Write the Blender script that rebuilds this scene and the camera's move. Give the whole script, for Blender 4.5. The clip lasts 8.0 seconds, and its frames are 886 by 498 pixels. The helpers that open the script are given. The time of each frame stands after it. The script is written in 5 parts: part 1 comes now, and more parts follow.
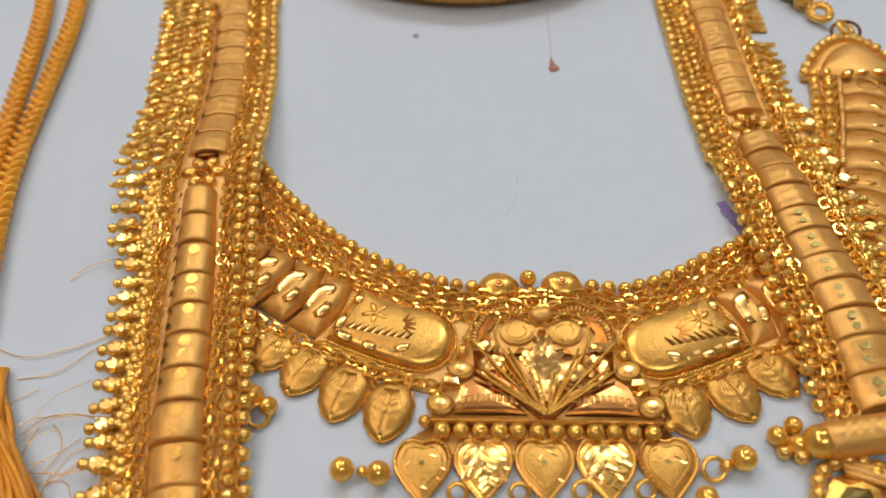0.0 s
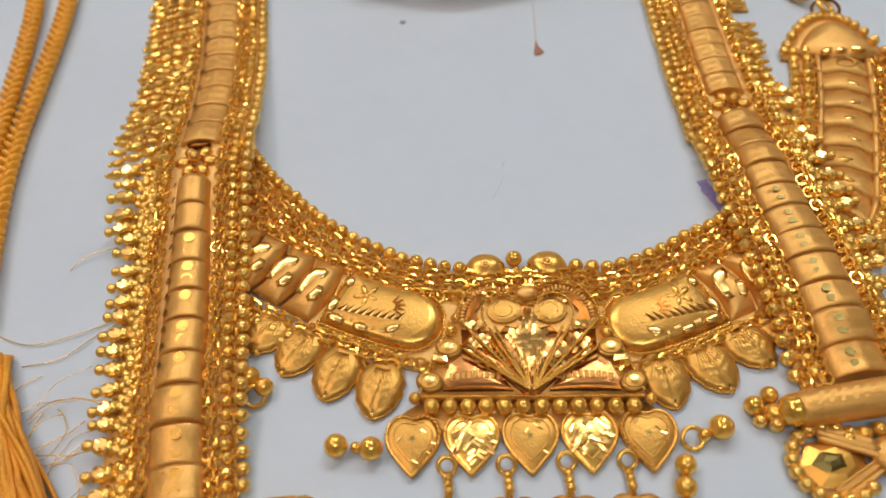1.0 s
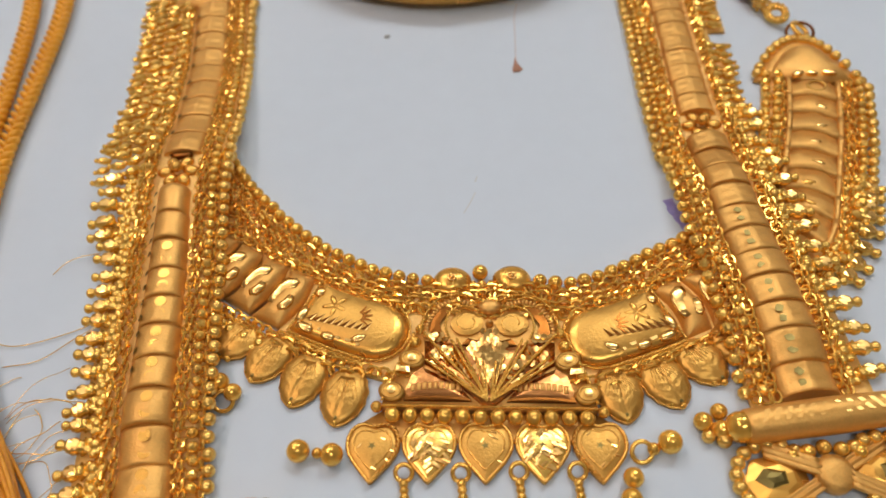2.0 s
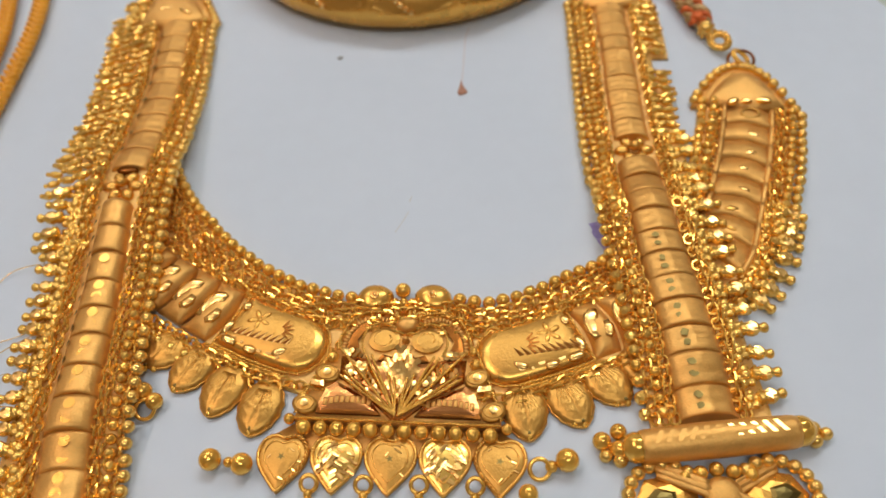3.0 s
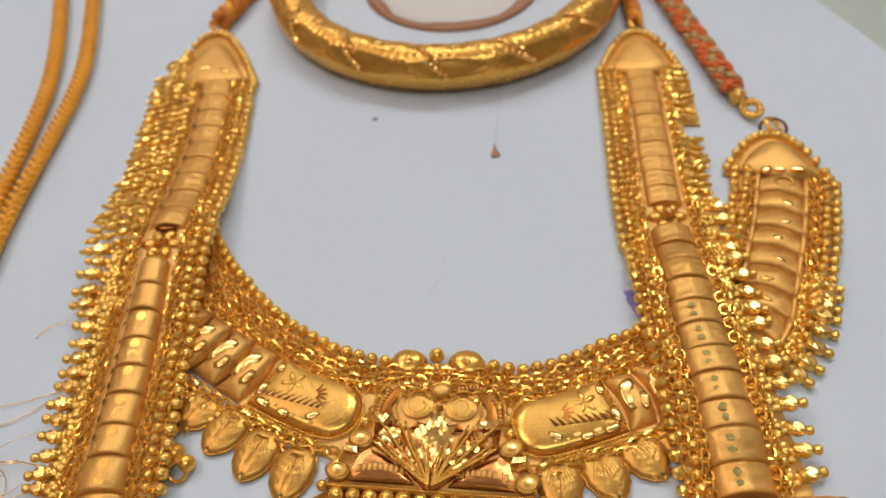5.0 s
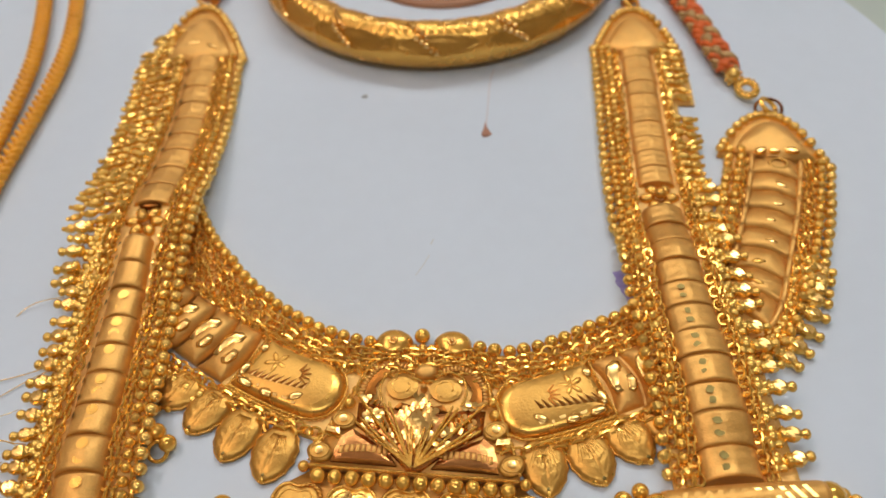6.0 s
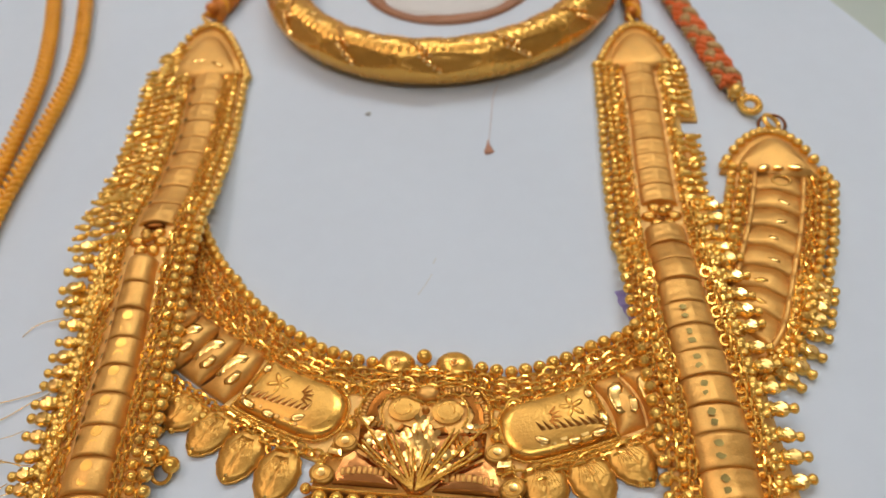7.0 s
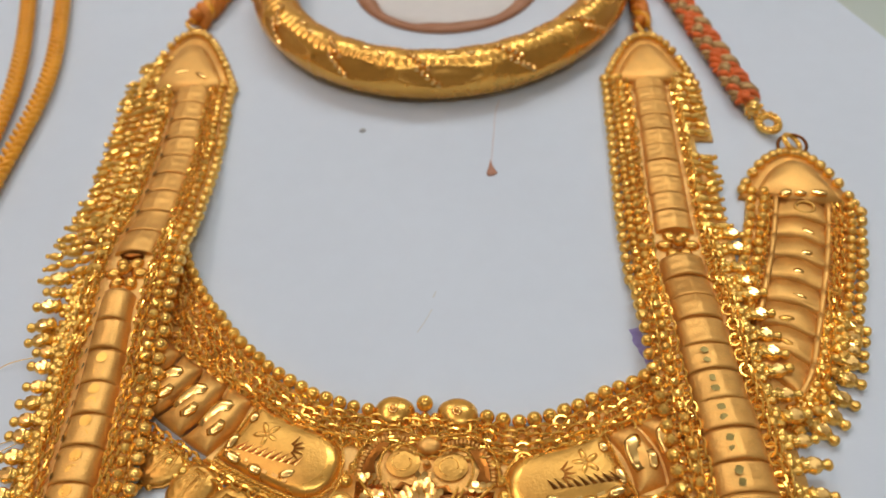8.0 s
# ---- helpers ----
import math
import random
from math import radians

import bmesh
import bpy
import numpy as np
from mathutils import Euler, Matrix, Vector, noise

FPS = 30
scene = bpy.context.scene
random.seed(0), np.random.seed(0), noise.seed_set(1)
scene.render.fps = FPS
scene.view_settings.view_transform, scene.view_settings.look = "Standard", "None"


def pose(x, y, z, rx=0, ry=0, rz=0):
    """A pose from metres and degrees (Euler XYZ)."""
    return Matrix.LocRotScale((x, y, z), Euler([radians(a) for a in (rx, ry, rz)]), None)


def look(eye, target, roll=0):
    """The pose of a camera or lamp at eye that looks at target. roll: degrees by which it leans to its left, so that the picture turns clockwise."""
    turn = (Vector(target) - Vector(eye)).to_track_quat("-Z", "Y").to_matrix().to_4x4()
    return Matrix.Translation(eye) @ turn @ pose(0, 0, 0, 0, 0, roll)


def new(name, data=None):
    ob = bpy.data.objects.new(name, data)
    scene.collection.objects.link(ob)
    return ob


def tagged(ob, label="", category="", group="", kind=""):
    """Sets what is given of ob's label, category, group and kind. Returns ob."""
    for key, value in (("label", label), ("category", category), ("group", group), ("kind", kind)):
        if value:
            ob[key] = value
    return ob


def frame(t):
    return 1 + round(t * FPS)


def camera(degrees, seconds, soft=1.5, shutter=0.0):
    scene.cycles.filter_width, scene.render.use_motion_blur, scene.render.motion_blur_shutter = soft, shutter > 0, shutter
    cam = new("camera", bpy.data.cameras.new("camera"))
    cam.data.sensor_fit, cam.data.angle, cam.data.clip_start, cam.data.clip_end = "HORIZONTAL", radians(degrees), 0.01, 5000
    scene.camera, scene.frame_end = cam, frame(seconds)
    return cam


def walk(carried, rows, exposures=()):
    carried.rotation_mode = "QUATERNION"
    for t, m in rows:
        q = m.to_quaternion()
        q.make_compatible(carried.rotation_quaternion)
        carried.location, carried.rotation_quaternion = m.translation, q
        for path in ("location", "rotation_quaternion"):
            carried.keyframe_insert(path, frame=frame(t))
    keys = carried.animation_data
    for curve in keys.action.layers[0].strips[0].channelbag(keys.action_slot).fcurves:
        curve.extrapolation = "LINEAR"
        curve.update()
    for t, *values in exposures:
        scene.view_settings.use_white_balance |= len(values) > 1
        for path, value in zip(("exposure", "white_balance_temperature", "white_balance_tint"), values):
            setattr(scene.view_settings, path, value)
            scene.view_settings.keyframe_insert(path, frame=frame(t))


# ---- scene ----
cam = camera(60.0, 8.0, soft=1.6)
# a phone's small aperture, focused on the choker
cam.data.dof.use_dof, cam.data.dof.focus_distance, cam.data.dof.aperture_fstop = True, 0.103, 22
PATH = [
    (0, (-0.01193, -0.03459, 0.08386), (-0.01133, -0.02202, 0.06831), -3.2),
    (0.5, (-0.01129, -0.03499, 0.08336), (-0.01068, -0.02243, 0.06781), -3.4),
    (1, (-0.01034, -0.03658, 0.08624), (-0.00979, -0.02438, 0.07041), -4.5),
    (1.2, (-0.00970, -0.03526, 0.08789), (-0.00925, -0.02308, 0.07203), -5.0),
    (2.3, (-0.00141, -0.04021, 0.09111), (-0.00114, -0.02788, 0.07536), -3.6),
    (2.5, (0.00152, -0.04156, 0.09240), (0.00159, -0.02901, 0.07682), -4.1),
    (3, (0.00888, -0.03991, 0.09267), (0.00879, -0.02743, 0.07704), -4.5),
    (3.5, (0.00679, -0.03738, 0.09369), (0.00666, -0.02477, 0.07817), -4.2),
    (4, (0.00631, -0.03702, 0.09647), (0.00577, -0.02387, 0.08140), -5.4),
    (4.5, (0.00527, -0.03742, 0.09444), (0.00477, -0.02412, 0.07951), -4.7),
    (5, (0.00632, -0.03771, 0.09509), (0.00588, -0.02433, 0.08022), -4.5),
    (5.2, (0.00689, -0.03710, 0.09448), (0.00658, -0.02404, 0.07934), -4.0),
    (6.3, (0.00813, -0.03689, 0.09340), (0.00767, -0.02386, 0.07823), -4.1),
    (6.5, (0.00822, -0.03726, 0.09393), (0.00784, -0.02410, 0.07887), -3.9),
    (7, (0.00923, -0.03535, 0.09518), (0.00857, -0.02223, 0.08010), -5.0),
    (7.5, (0.00856, -0.02978, 0.09312), (0.00809, -0.01679, 0.07792), -4.4),
    (8, (0.00773, -0.02502, 0.09249), (0.00730, -0.01204, 0.07728), -4.2),
]
walk(cam, [(t, look(eye, target, roll)) for t, eye, target, roll in PATH])

# ---- light ----
scene.view_settings.exposure = -0.50
world = bpy.data.worlds.new("world")
scene.world = world
world.use_nodes = True
world.node_tree.nodes["Background"].inputs[0].default_value = (0.5, 0.52, 0.55, 1)
world.node_tree.nodes["Background"].inputs[1].default_value = 0.02


def tube_lamp(x, y, sx, sy, watts, colour, spin=0):
    """A bare tube under the ceiling: it shines down on the table and up on the ceiling."""
    for z, turn, share in ((1.84, 0, 0.97), (1.88, 180, 0.82)):
        data = bpy.data.lights.new("tube_light", "AREA")
        data.shape, data.size, data.size_y, data.energy, data.color = "RECTANGLE", sx, sy, watts * share, colour
        new("tube_light", data).matrix_world = pose(x, y, z, turn, 0, spin)


tube_lamp(0.8, 1.3, 1.2, 0.07, 16, (0.94, 0.97, 1.0), 20)
tube_lamp(-0.7, 1.6, 1.2, 0.07, 11.5, (0.96, 0.97, 1.0), -12)
# Added warm lamp, its pink standing in for colour reflected on the left.
tube_lamp(-1.0, 0.3, 0.07, 1.2, 10.5, (1.0, 0.79, 0.71), 0)
tube_lamp(0.2, -0.8, 1.2, 0.07, 8, (0.95, 0.98, 1.0), 0)

# ---- materials ----
MM = 0.001


def material(name, colour, rough, metal=0.0, grain=900.0, bump=0.0, vary=0.12, rough_vary=0.1, spots=None, island=0.0, coat=0.0):
    """Principled surface with two scales of variation in colour and roughness, and a fine relief."""
    m = bpy.data.materials.new(name)
    m.use_nodes = True
    nt = m.node_tree
    n, link = nt.nodes, nt.links
    bsdf = n["Principled BSDF"]
    bsdf.inputs["Metallic"].default_value = metal
    bsdf.inputs["Coat Weight"].default_value = coat
    where = n.new("ShaderNodeNewGeometry")
    fine = n.new("ShaderNodeTexNoise")
    fine.inputs["Scale"].default_value = grain
    fine.inputs["Detail"].default_value = 4
    broad = n.new("ShaderNodeTexNoise")
    broad.inputs["Scale"].default_value = grain / 9
    broad.inputs["Detail"].default_value = 2
    for t in (fine, broad):
        link.new(where.outputs["Position"], t.inputs["Vector"])
    ramp = n.new("ShaderNodeValToRGB")
    ramp.color_ramp.elements[0].position, ramp.color_ramp.elements[1].position = 0.3, 0.7
    low = [c * (1 - vary) for c in colour]
    high = [min(1, c * (1 + vary * 0.6)) for c in colour]
    if spots:
        low = spots
    ramp.color_ramp.elements[0].color = (*low, 1)
    ramp.color_ramp.elements[1].color = (*high, 1)
    blend = n.new("ShaderNodeMath")
    blend.operation = "MULTIPLY_ADD"
    blend.inputs[1].default_value = 0.45
    half = n.new("ShaderNodeMath")
    half.operation = "MULTIPLY"
    half.inputs[1].default_value = 0.55
    link.new(broad.outputs["Fac"], half.inputs[0])
    link.new(fine.outputs["Fac"], blend.inputs[0])
    link.new(half.outputs[0], blend.inputs[2])
    link.new(blend.outputs[0], ramp.inputs["Fac"])
    last = ramp.outputs["Color"]
    if island:
        info = n.new("ShaderNodeObjectInfo")
        span = n.new("ShaderNodeMapRange")
        span.inputs["To Min"].default_value, span.inputs["To Max"].default_value = 1 - island, 1 + island * 0.4
        link.new(info.outputs["Random"], span.inputs["Value"])
        hsv = n.new("ShaderNodeHueSaturation")
        link.new(span.outputs["Result"], hsv.inputs["Value"])
        link.new(last, hsv.inputs["Color"])
        last = hsv.outputs["Color"]
    link.new(last, bsdf.inputs["Base Color"])
    rr = n.new("ShaderNodeMapRange")
    rr.inputs["To Min"].default_value, rr.inputs["To Max"].default_value = max(0.03, rough - rough_vary), rough + rough_vary
    link.new(blend.outputs[0], rr.inputs["Value"])
    link.new(rr.outputs["Result"], bsdf.inputs["Roughness"])
    if bump:
        b = n.new("ShaderNodeBump")
        b.inputs["Strength"].default_value = bump
        b.inputs["Distance"].default_value = 0.0002
        link.new(fine.outputs["Fac"], b.inputs["Height"])
        link.new(b.outputs["Normal"], bsdf.inputs["Normal"])
    return m


gold_polished = material("polished_gold", (1, 0.554, 0.101), 0.13, 0.72, 700, 0.08, 0.1, 0.05, island=0.1)
gold_satin = material("satin_gold", (0.81, 0.436, 0.109), 0.42, 0.66, 3200, 0.3, 0.14, 0.1, island=0.08)
gold_matte = material("matte_gold", (0.78, 0.421, 0.106), 0.42, 0.68, 3200, 0.5, 0.18, 0.1, island=0.06)
gold_smooth = material("smooth_gold", (0.86, 0.461, 0.092), 0.27, 0.8, 420, 0.35, 0.1, 0.08, island=0.06)
gold_cut = material("diamond_cut_gold", (0.98, 0.60, 0.19), 0.2, 1, 600, 0.05, 0.06, 0.03)
# Darkened gold that stands in for recess shade and dark reflections.
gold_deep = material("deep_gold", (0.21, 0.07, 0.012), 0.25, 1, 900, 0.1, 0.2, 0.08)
gold_orange = material("orange_gold", (1.0, 0.43, 0.03), 0.3, 0.08, 1200, 0.3, 0.2, 0.1)
gold_pale = material("pale_gold", (0.98, 0.598, 0.147), 0.18, 0.74, 700, 0.06, 0.1, 0.06, island=0.1)
gold_lively = material("bright_gold", (1, 0.598, 0.133), 0.2, 0.74, 700, 0.06, 0.1, 0.07, island=0.1)
gold_leaf = material("leaf_gold", (0.66, 0.348, 0.069), 0.34, 0.72, 2600, 0.35, 0.14, 0.08, island=0.06)
gold_rose = material("rose_polished_gold", (0.60, 0.25, 0.075), 0.2, 0.95, 1500, 0.1, 0.14, 0.06)
# Pale, barely metallic: light bounced between gold parts is put into the colour.
gold_bounce = material("bounce_gold", (1, 0.588, 0.166), 0.5, 0.12, 2600, 0.5, 0.14, 0.1)
# Dark gold that puts shade into holes, windows and recesses.
gold_dark = material("shade_gold", (0.22, 0.16, 0.05), 0.35, 1, 900, 0.2, 0.2, 0.1)
thread_orange = material("orange_thread", (0.75, 0.24, 0.02), 0.6, 0, 2600, 0.5, 0.3)
thread_yellow = material("yellow_orange_thread", (0.98, 0.37, 0.02), 0.5, 0, 2600, 0.5, 0.3)
thread_red = material("red_thread", (0.82, 0.17, 0.03), 0.65, 0, 2600, 0.5, 0.35)
thread_gold = material("gold_thread", (0.52, 0.33, 0.13), 0.35, 0.5, 2600, 0.4, 0.3)
paper_white = material("white_paper", (0.592, 0.668, 0.748), 0.6, 0, 260, 0.02, 0.03, 0.05)
card_white = material("white_card", (0.66, 0.64, 0.61), 0.55, 0, 300, 0.02, 0.06)
brown_print = material("brown_rim", (0.26, 0.10, 0.04), 0.5, 0, 350, 0.05, 0.5, spots=(0.42, 0.22, 0.12))
ink_purple = material("purple_ink", (0.13, 0.09, 0.35), 0.6, 0, 1200, 0.0, 0.5, spots=(0.36, 0.34, 0.6))
pencil_grey = material("pencil_grey", (0.42, 0.44, 0.44), 0.6, 0, 1500, 0.0, 0.3, spots=(0.62, 0.65, 0.66))
dot_grey = material("grey_speck", (0.28, 0.29, 0.29), 0.6, 0, 1500)
fibre_brown = material("brown_fibre", (0.42, 0.2, 0.12), 0.6, 0, 2000, 0.2, 0.3)
fibre_pale = material("pale_fibre", (0.62, 0.5, 0.46), 0.6, 0, 2000, 0.1, 0.2)
table_green = material("grey_green_laminate", (0.45, 0.52, 0.47), 0.3, 0, 60, 0.0, 0.1)
wall_paint = material("wall_paint", (0.74, 0.67, 0.58), 0.7, 0, 12, 0.0, 0.08)
ceiling_paint = material("ceiling_paint", (0.82, 0.81, 0.79), 0.8, 0, 12, 0.0, 0.05)
floor_tile = material("floor_tile", (0.32, 0.27, 0.22), 0.4, 0, 8, 0.0, 0.15)


# ---- shapes; plans are in millimetres ----
def part(name, bm, mats, parent=None, label="", smooth=True, kind=""):
    """Link a bmesh built in millimetres as one mesh object under a thing or under a part."""
    mesh = bpy.data.meshes.new(name)
    bm.to_mesh(mesh)
    bm.free()
    mesh.transform(Matrix.Scale(MM, 4))
    if smooth:
        mesh.shade_smooth()
    for m in mats if isinstance(mats, (list, tuple)) else [mats]:
        mesh.materials.append(m)
    ob = new(name, mesh)
    hang(ob, parent)
    return tagged(ob, label, kind=kind)


def hang(ob, parent):
    if parent is not None:
        ob.parent = parent
        shift = Vector((0, 0, 0))
        if parent.type == "EMPTY":
            shift = -parent.location
        ob.matrix_parent_inverse = Matrix.Translation(shift)
    return ob


def thing(name, x, y, label, category, group="", kind=""):
    ob = new(name)
    ob.empty_display_size = 0.005
    ob.location = (x * MM, y * MM, 0)
    return tagged(ob, label, category, group, kind)


class Path:
    """A smooth line through a few plan points, by length in millimetres."""

    def __init__(self, pts):
        p = [Vector((a, b)) for a, b in pts]
        p = [2 * p[0] - p[1]] + p + [2 * p[-1] - p[-2]]
        out = []
        for i in range(1, len(p) - 2):
            for k in range(20):
                t = k / 20
                out.append(0.5 * (2 * p[i] + (p[i + 1] - p[i - 1]) * t + (2 * p[i - 1] - 5 * p[i] + 4 * p[i + 1] - p[i + 2]) * t * t
                                  + (3 * p[i] - p[i - 1] - 3 * p[i + 1] + p[i + 2]) * t ** 3))
        out.append(p[-2])
        self.p = np.array([tuple(v) for v in out])
        self.s = np.concatenate([[0], np.cumsum(np.linalg.norm(np.diff(self.p, axis=0), axis=1))])
        self.length = float(self.s[-1])

    def at(self, s, u=0.0):
        """Point at length s, moved u to the right of the way there, and the way."""
        x, y = (float(np.interp(s, self.s, self.p[:, i])) for i in (0, 1))
        a, b = max(0, s - 0.6), min(self.length, s + 0.6)
        d = Vector((np.interp(b, self.s, self.p[:, 0]) - np.interp(a, self.s, self.p[:, 0]),
                    np.interp(b, self.s, self.p[:, 1]) - np.interp(a, self.s, self.p[:, 1]))).normalized()
        return Vector((x + u * d.y, y - u * d.x)), d

    def where(self, y):
        """Length at which the line first comes down to that y."""
        return float(self.s[int(np.argmax(self.p[:, 1] <= y))])


def ball(bm, c, r, seg=12, rings=8, squash=(1, 1, 1), turn=0.0):
    """A sphere, squashed along its own axes and turned about z."""
    co, si = math.cos(turn), math.sin(turn)

    def put(x, y, z):
        x, y, z = x * r * squash[0], y * r * squash[1], z * r * squash[2]
        return bm.verts.new((c[0] + x * co - y * si, c[1] + x * si + y * co, c[2] + z))

    rows = []
    for i in range(1, rings):
        t = math.pi * i / rings
        rows.append([put(math.sin(t) * math.cos(math.tau * j / seg), math.sin(t) * math.sin(math.tau * j / seg), math.cos(t)) for j in range(seg)])
    top, low = put(0, 0, 1), put(0, 0, -1)
    for j in range(seg):
        k = (j + 1) % seg
        bm.faces.new((top, rows[0][j], rows[0][k]))
        bm.faces.new((low, rows[-1][k], rows[-1][j]))
        for a, b in zip(rows, rows[1:]):
            bm.faces.new((a[j], b[j], b[k], a[k]))


def ring(bm, c, big, small, m=None, seg=12, sides=6, stretch=1.0, index=0):
    """A torus, flat unless m turns it; stretch lengthens it along its own x."""
    m = m or Matrix()
    rows = []
    for i in range(seg):
        a = math.tau * i / seg
        row = []
        for j in range(sides):
            b = math.tau * j / sides
            r = big + small * math.cos(b)
            row.append(bm.verts.new(Vector(c) + m @ Vector((r * math.cos(a) * stretch, r * math.sin(a), small * math.sin(b)))))
        rows.append(row)
    for i in range(seg):
        for j in range(sides):
            f = bm.faces.new((rows[i][j], rows[(i + 1) % seg][j], rows[(i + 1) % seg][(j + 1) % sides], rows[i][(j + 1) % sides]))
            f.material_index = index


def wire(bm, pts, r, sides=6, closed=False, index=0, taper=False):
    """A round wire through points."""
    pts = [Vector(p) for p in pts]
    rows, n = [], len(pts)
    up = Vector((0.013, 0.021, 1))
    for i, p in enumerate(pts):
        a, b = (pts[i - 1], pts[(i + 1) % n]) if closed else (pts[max(0, i - 1)], pts[min(n - 1, i + 1)])
        d = (b - a).normalized()
        e = d.cross(up)
        e = e.normalized() if e.length > 1e-4 else Vector((1, 0, 0))
        f = e.cross(d)
        q = r * (max(0.12, 1 - i / (n - 1)) if taper else 1)
        rows.append([bm.verts.new(p + q * (math.cos(math.tau * k / sides) * e + math.sin(math.tau * k / sides) * f)) for k in range(sides)])
    for i in range(n if closed else n - 1):
        for k in range(sides):
            face = bm.faces.new((rows[i][k], rows[(i + 1) % n][k], rows[(i + 1) % n][(k + 1) % sides], rows[i][(k + 1) % sides]))
            face.material_index = index
    if not closed:
        bm.faces.new(rows[0]).material_index = index
        bm.faces.new(rows[-1][::-1]).material_index = index


def ribbon(bm, pts, width, arch=0.12):
    """A shallow bright cut: a strip whose back is gently arched, tapered at both ends."""
    pts = [Vector(p) for p in pts]
    rows, n = [], len(pts)
    for i, p in enumerate(pts):
        d = pts[min(n - 1, i + 1)] - pts[max(0, i - 1)]
        e = Vector((d.y, -d.x, 0)).normalized()
        w = width * (0.35 + 0.65 * math.sin(math.pi * (i + 0.5) / n))
        row = [bm.verts.new(p + e * (w * u) + Vector((0, 0, arch * (1 - 4 * u * u)))) for u in (-0.5, -0.25, 0, 0.25, 0.5)]
        row += [bm.verts.new(p + e * (w * u) - Vector((0, 0, 0.5))) for u in (0.5, -0.5)]
        rows.append(row)
    for a, b in zip(rows, rows[1:]):
        for j in range(7):
            bm.faces.new((a[j], b[j], b[(j + 1) % 7], a[(j + 1) % 7]))
    bm.faces.new(rows[0])
    bm.faces.new(rows[-1][::-1])
    bmesh.ops.recalc_face_normals(bm, faces=bm.faces[:])


def dome(bm, outline, z0, wall, rise, steps=4, centre=None, index=0, top=None, core=None):
    """A domed plate over an outline: an upright wall, then a crown that rises to its centre."""
    o = [Vector((a, b)) for a, b in outline]
    c = Vector(centre) if centre else sum(o, Vector((0, 0))) / len(o)
    rows = [[bm.verts.new((p.x, p.y, z0)) for p in o]]
    for k in range(steps):
        t = k / steps
        z = z0 + wall + rise * math.sqrt(1 - (1 - t) ** 2)
        rows.append([bm.verts.new((*(p + (c - p) * t), z)) for p in o])
    tip = bm.verts.new((c.x, c.y, z0 + wall + rise))
    n = len(o)
    for k, (a, b) in enumerate(zip(rows, rows[1:])):
        for i in range(n):
            bm.faces.new((a[i], a[(i + 1) % n], b[(i + 1) % n], b[i])).material_index = core if core is not None and k > 2 else index
    top = core if top is None else top
    for i in range(n):
        bm.faces.new((rows[-1][i], rows[-1][(i + 1) % n], tip)).material_index = index if top is None else top
    bm.faces.new(rows[0][::-1]).material_index = index


def rope(bm, pts, r, pitch=0.9, index=0, strands=2):
    """A fine twisted cord along points."""
    p = [Vector(q) for q in pts]
    seg = [0]
    for a, b in zip(p, p[1:]):
        seg.append(seg[-1] + (b - a).length)
    n = max(4, int(seg[-1] / pitch * 5))
    for k in range(strands):
        line = []
        for i in range(n + 1):
            s = seg[-1] * i / n
            j = min(len(p) - 2, max(0, int(np.searchsorted(seg, s)) - 1))
            f = (s - seg[j]) / max(1e-6, seg[j + 1] - seg[j])
            q = p[j].lerp(p[j + 1], f)
            d = (p[j + 1] - p[j]).normalized()
            e = d.cross(Vector((0, 0, 1)))
            e = e.normalized() if e.length > 1e-4 else Vector((1, 0, 0))
            a = math.tau * (s / pitch / strands + k / strands)
            line.append(q + r * 0.55 * (math.cos(a) * e + math.sin(a) * e.cross(d)))
        wire(bm, line, r * 0.62, 5, index=index)


def bead_mesh(name, r, mat, seg=14, rings=9, squash=(1, 1, 1)):
    bm = bmesh.new()
    ball(bm, (0, 0, 0), r, seg, rings, squash)
    ring(bm, (0, 0, r * 0.93), r * 0.3, r * 0.08, seg=8, sides=4)
    mesh = bpy.data.meshes.new(name)
    bm.to_mesh(mesh)
    bm.free()
    mesh.transform(Matrix.Scale(MM, 4))
    mesh.shade_smooth()
    mesh.materials.append(mat)
    return mesh


def place(name, mesh, parent, x, y, z, size=1.0, spin=0.0, tip=0.0, lean=0.0, label=""):
    ob = new(name, mesh)
    ob.matrix_basis = Matrix.LocRotScale((x * MM, y * MM, z * MM), Euler((tip, lean, spin)), Vector((size, size, size)))
    hang(ob, parent)
    return tagged(ob, label)


def chain_line(bm, path, s0, s1, u, z, big=0.72, small=0.2, pitch=1.25, wob=0.1, picked=None):
    """Links that lie flat and on edge by turns along a path. z: a height, or a function of the place.
    picked: a thing, and a rule on the place; the links that obey it become parts of the thing, the rest join bm."""
    s, k = s0, 0
    while s < s1:
        p, d = path.at(s, u + random.uniform(-wob, wob))
        zz = (z(p.y) if callable(z) else z) + random.uniform(-0.1, 0.1)
        spin, tip = math.atan2(d.y, d.x) + random.uniform(-0.15, 0.15), (0.35 if k % 2 else 1.2) + random.uniform(-0.25, 0.25)
        if picked and picked[1](p):
            place("link", LINK, picked[0], p.x, p.y, zz, big / 0.75, spin, tip)
        else:
            m = Matrix.Rotation(spin, 3, "Z") @ Matrix.Rotation(tip, 3, "X")
            ring(bm, (p.x, p.y, zz), big, small, m, 10, 5, 1.25)
        s += pitch
        k += 1


